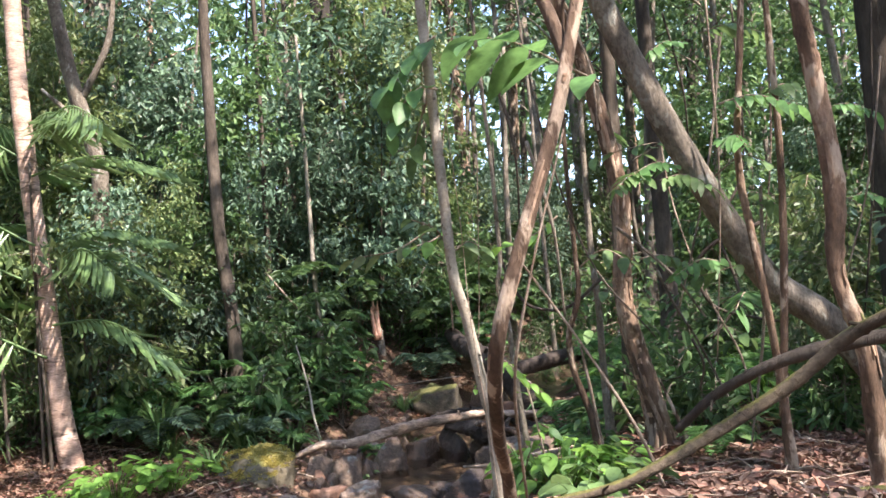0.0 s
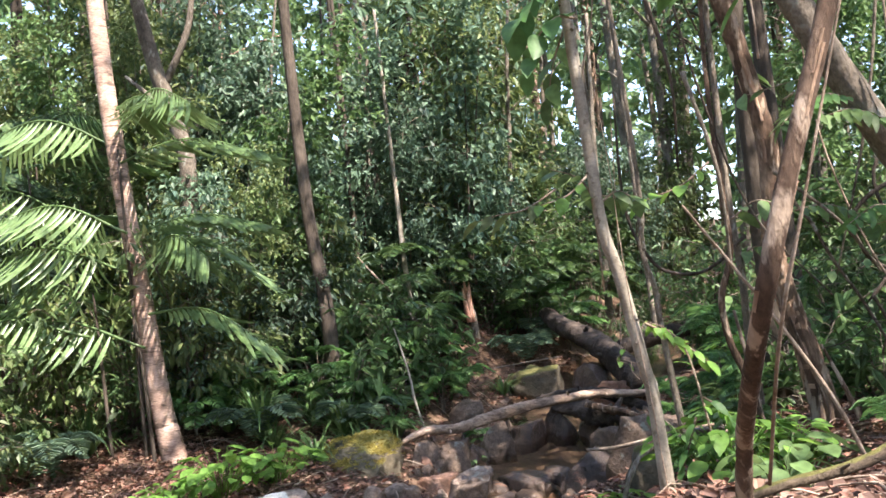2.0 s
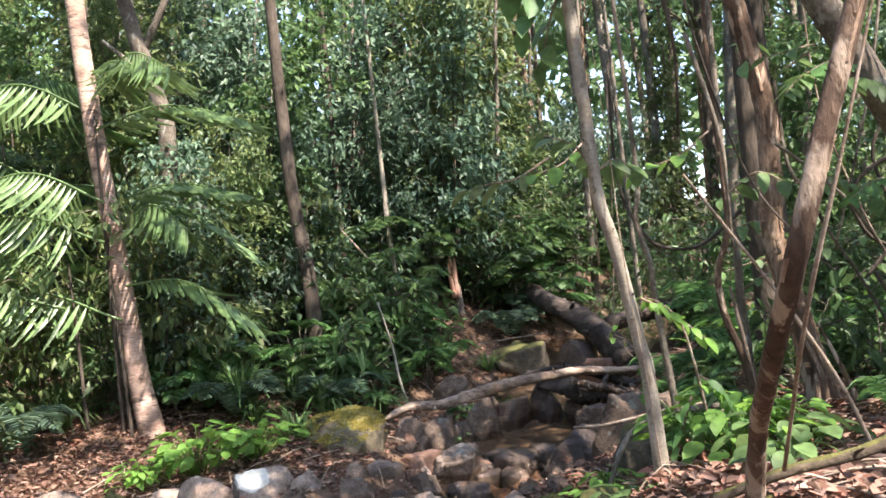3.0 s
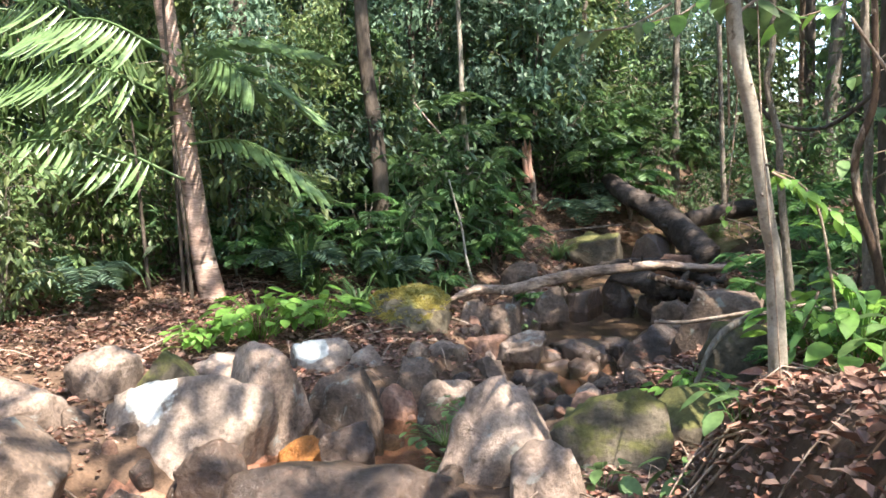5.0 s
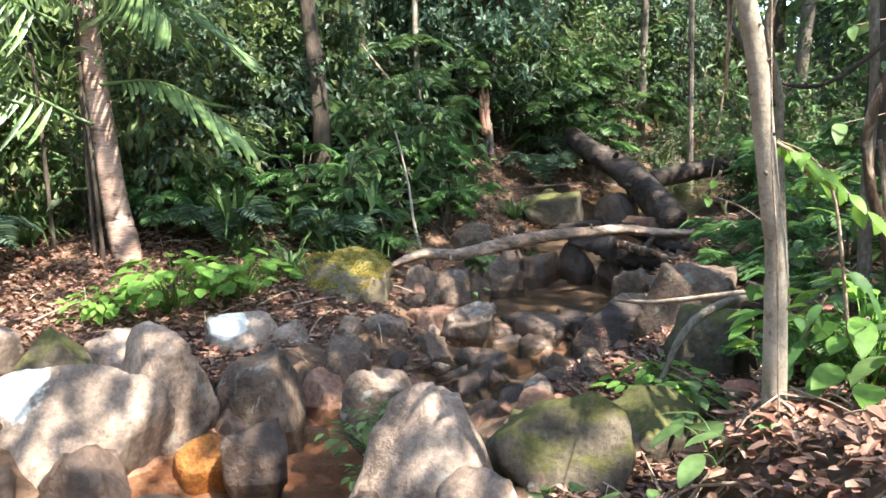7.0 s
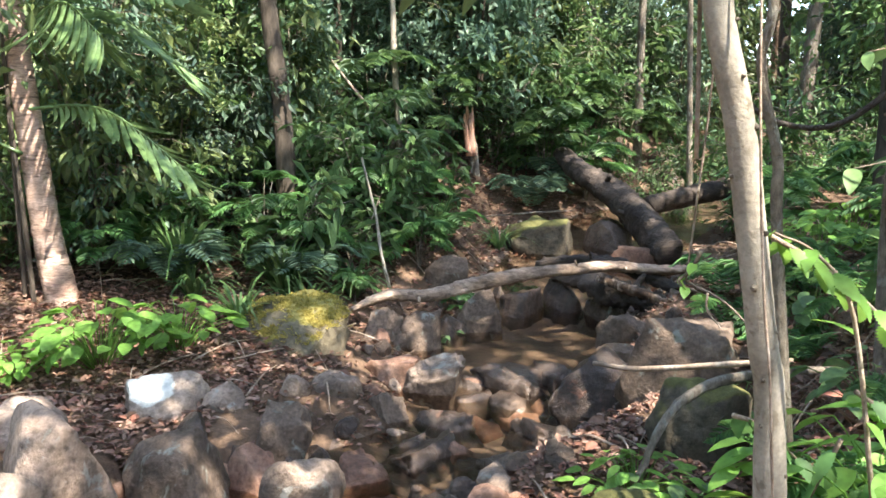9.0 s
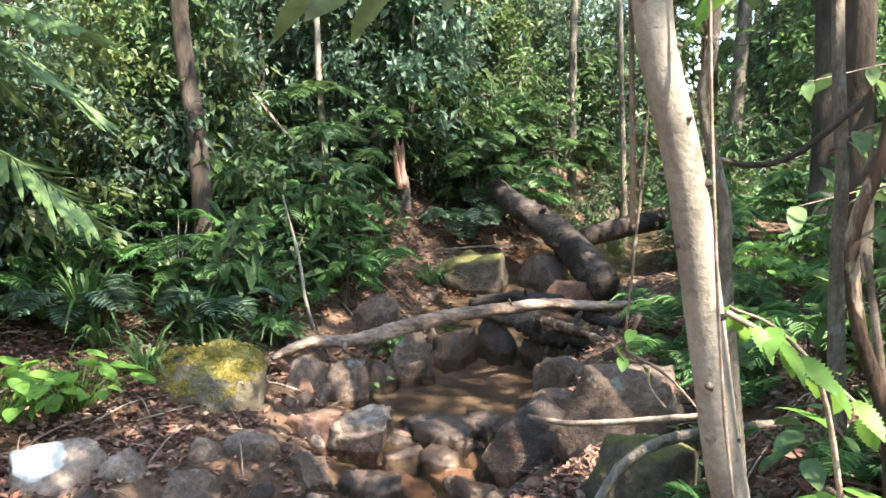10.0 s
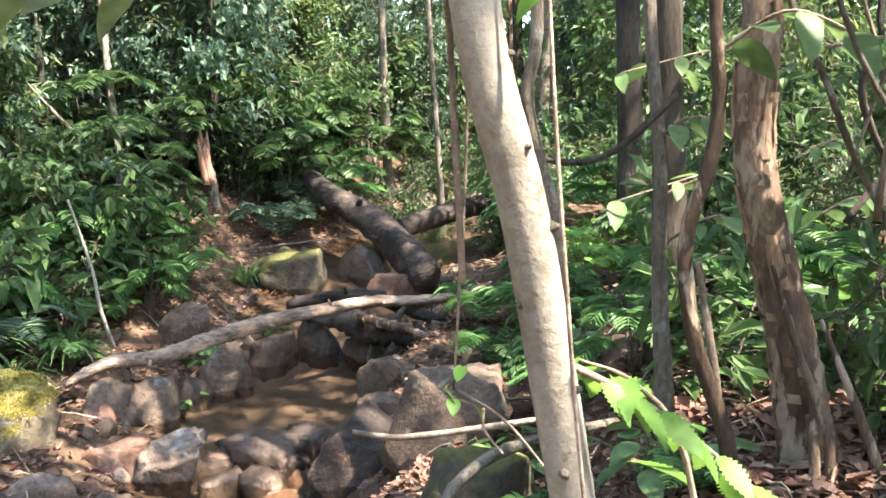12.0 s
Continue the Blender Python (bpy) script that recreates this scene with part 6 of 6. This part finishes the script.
leafy_twig("overhanging twig with bright leaves", [(0.8, 4.78, 1.95), (0.66, 4.73, 1.85), (0.5, 4.7, 1.8)], 5, 0.11, LEAF_BRIGHT, 507)
leafy_twig("overhanging twig with bright leaves", [(0.25, 4.8, 1.95), (0.15, 4.75, 1.86), (0.02, 4.7, 1.82)], 4, 0.11, LEAF_BRIGHT, 510)
leafy_twig("yellow leaves on the dangling vine", [(0.36, 4.93, 1.15), (0.34, 4.94, 1.1), (0.31, 4.93, 1.07), (0.36, 4.9, 1.05)], 4, 0.045, LEAF_BRIGHT, 508, 0.7)
for k, (x, y, z) in enumerate(((1.1, 6.0, 1.5), (1.35, 6.5, 1.3), (0.95, 5.2, 1.7), (1.4, 6.6, 1.75), (1.9, 6.4, 1.2), (2.1, 6.9, 1.4), (1.15, 5.95, 1.2), (1.3, 5.3, 2.3), (1.6, 4.7, 2.1), (1.8, 5.2, 1.6))):
    leafy_twig("twig with broad green leaves", [(x, y, z), (x + 0.12, y - 0.1, z + 0.08), (x + 0.25 * (-1) ** k, y - 0.2, z)], 6, 0.12, LEAF_MID, 520 + k)


for k, (x, y, z) in enumerate(((1.31, 4.72, 2.13), (1.5, 4.94, 2.09), (1.71, 5.15, 2.04), (1.17, 4.62, 2.06), (1.71, 4.33, 2.36), (1.91, 4.53, 2.45), (1.6, 4.33, 2.18), (1.79, 4.66, 1.94), (1.56, 4.97, 1.63), (1.44, 5.27, 1.68), (1.67, 4.59, 1.44), (2.39, 5.58, 2.13), (2.78, 5.87, 2.62), (2.57, 5.85, 2.77), (2.67, 5.41, 1.98), (1.25, 5.8, 2.52), (1.67, 5.88, 3.11), (1.9, 5.3, 3.01))):
    a = 2.4 * k
    leafy_twig("twig of fresh green leaves in the tangle", [(x + 0.14 * math.cos(a), y + 0.1, z + 0.05), (x, y, z + 0.06), (x - 0.16 * math.cos(a), y - 0.08, z - 0.02)], 14, 0.11, (LEAF_FRESH, LEAF_MID)[k % 2], 560 + k, 0.38)


# ---------------------------------------------------------------- litter
def litter():
    r = np.random.default_rng(9)
    n = 28000
    X = np.concatenate([r.uniform(-6, 4, n // 2), r.uniform(-4, 2.5, n // 2), r.uniform(-0.3, 2.4, 17000), r.uniform(-1.8, 1.2, 6000), r.uniform(-5, -1.5, 9000)])
    Y = np.concatenate([r.uniform(0, 15, n // 2), r.uniform(3.2, 9.5, n // 2), r.uniform(2.7, 7.0, 17000), r.uniform(9.3, 13.5, 6000), r.uniform(6.2, 8.6, 9000)])
    pile = (Y > 4.2) & (Y < 6.9) & (X < -0.2) & (X > -2.5) & ((Y < 6.2) | (X > -1.75)) & (r.uniform(0, 1, len(X)) < 0.93)
    dry = ~pile & (np.abs(X - stream_x(Y)) > steps(Y, [3, 6, 7, 8.5, 9.5, 12, 20], [0.6, 0.5, 0.5, 0.6, 0.6, 0.6, 0.8]))
    X, Y = X[dry], Y[dry]
    n = len(X)
    Z = ground(X, Y) + r.uniform(0.004, 0.03, n)
    a = r.uniform(0, 2 * math.pi, n)
    D = np.stack([np.cos(a), np.sin(a), r.normal(0.05, 0.22, n)], -1)
    N = unit(np.array([0, 0, 1.0]) + r.standard_normal((n, 3)) * 0.35)
    L = r.uniform(0.02, 0.055, n) * np.where(r.uniform(0, 1, n) < 0.12, 1.6, 1.0)
    V, F = leaf_blades(np.stack([X, Y, Z], -1), D, N, L, L * r.uniform(0.4, 0.75, n), fold=0.5, droop=-0.1)
    tagged(new("leaf_litter", mesh_of("leaf_litter", V, F, LITTER, False)), "brown fallen leaves covering the forest floor", "leaf litter", kind="stuff")
    pieces = []
    for k in range(600):
        x, y = (r.uniform(-4.5, 3), r.uniform(2.6, 12)) if k < 420 else (r.uniform(0.0, 2.2), r.uniform(2.8, 6.5))
        if abs(x - float(stream_x(y))) < (0.5 if y > 6.9 else 1.0):
            continue
        b, ln = r.uniform(0, 2 * math.pi), r.uniform(0.12, 0.6)
        e = np.array([math.cos(b) * ln, math.sin(b) * ln])
        p = [(x, y, gz(x, y) + 0.02), (x + e[0] * 0.5, y + e[1] * 0.5, gz(x + e[0] * 0.5, y + e[1] * 0.5) + r.uniform(0.02, 0.07)), (x + e[0], y + e[1], gz(x + e[0], y + e[1]) + 0.02)]
        pieces.append(tube(p, [r.uniform(0.003, 0.009), 0.002], n=6, seg=5, seed=k))
    V, F = join(pieces)
    tagged(new("twigs", mesh_of("twigs", V, F, TWIG)), "scattered dry twigs on the forest floor", "twigs", kind="stuff")


litter()


# ---------------------------------------------------------------- large dead leaves
def dead_leaf(x, y, turn, size, seed):
    r = np.random.default_rng(seed)
    a = radians(turn)
    V, F = fine_leaf(np.zeros(3), np.array([math.cos(a), math.sin(a), 0.35]), np.array([0.2, -0.5, 1.0]), size, size * 0.6, 0.5, 0.35, 0.0, 0.04)
    ob = new("dead_leaf", mesh_of("dead_leaf", V, F, DEAD_LEAF))
    ob.location = (x, y, gz(x, y) + 0.015)
    return tagged(ob, "large curled reddish dead leaf on the litter", "leaf", "large dead leaves")


DEAD_LEAF = surface("reddish dead leaf", [(0.2, 0.07, 0.045), (0.36, 0.15, 0.1), (0.48, 0.26, 0.18)], 14, 60, 0.6, 0.4)
for k, (x, y, turn, size) in enumerate(((0.62, 4.5, 40, 0.17), (0.48, 4.72, 150, 0.13), (0.86, 4.62, 200, 0.15), (0.25, 4.85, 100, 0.11), (1.1, 4.8, 10, 0.16),
                                        (1.35, 4.6, 120, 0.14), (0.78, 5.3, 60, 0.13), (1.45, 5.0, 300, 0.15), (1.0, 3.7, 80, 0.14), (1.3, 3.9, 220, 0.13), (0.95, 5.6, 20, 0.15), (1.05, 5.9, 140, 0.12), (0.9, 6.3, 260, 0.13), (1.2, 5.45, 80, 0.16), (1.25, 6.2, 330, 0.12))):
    dead_leaf(x, y, turn, size, k)
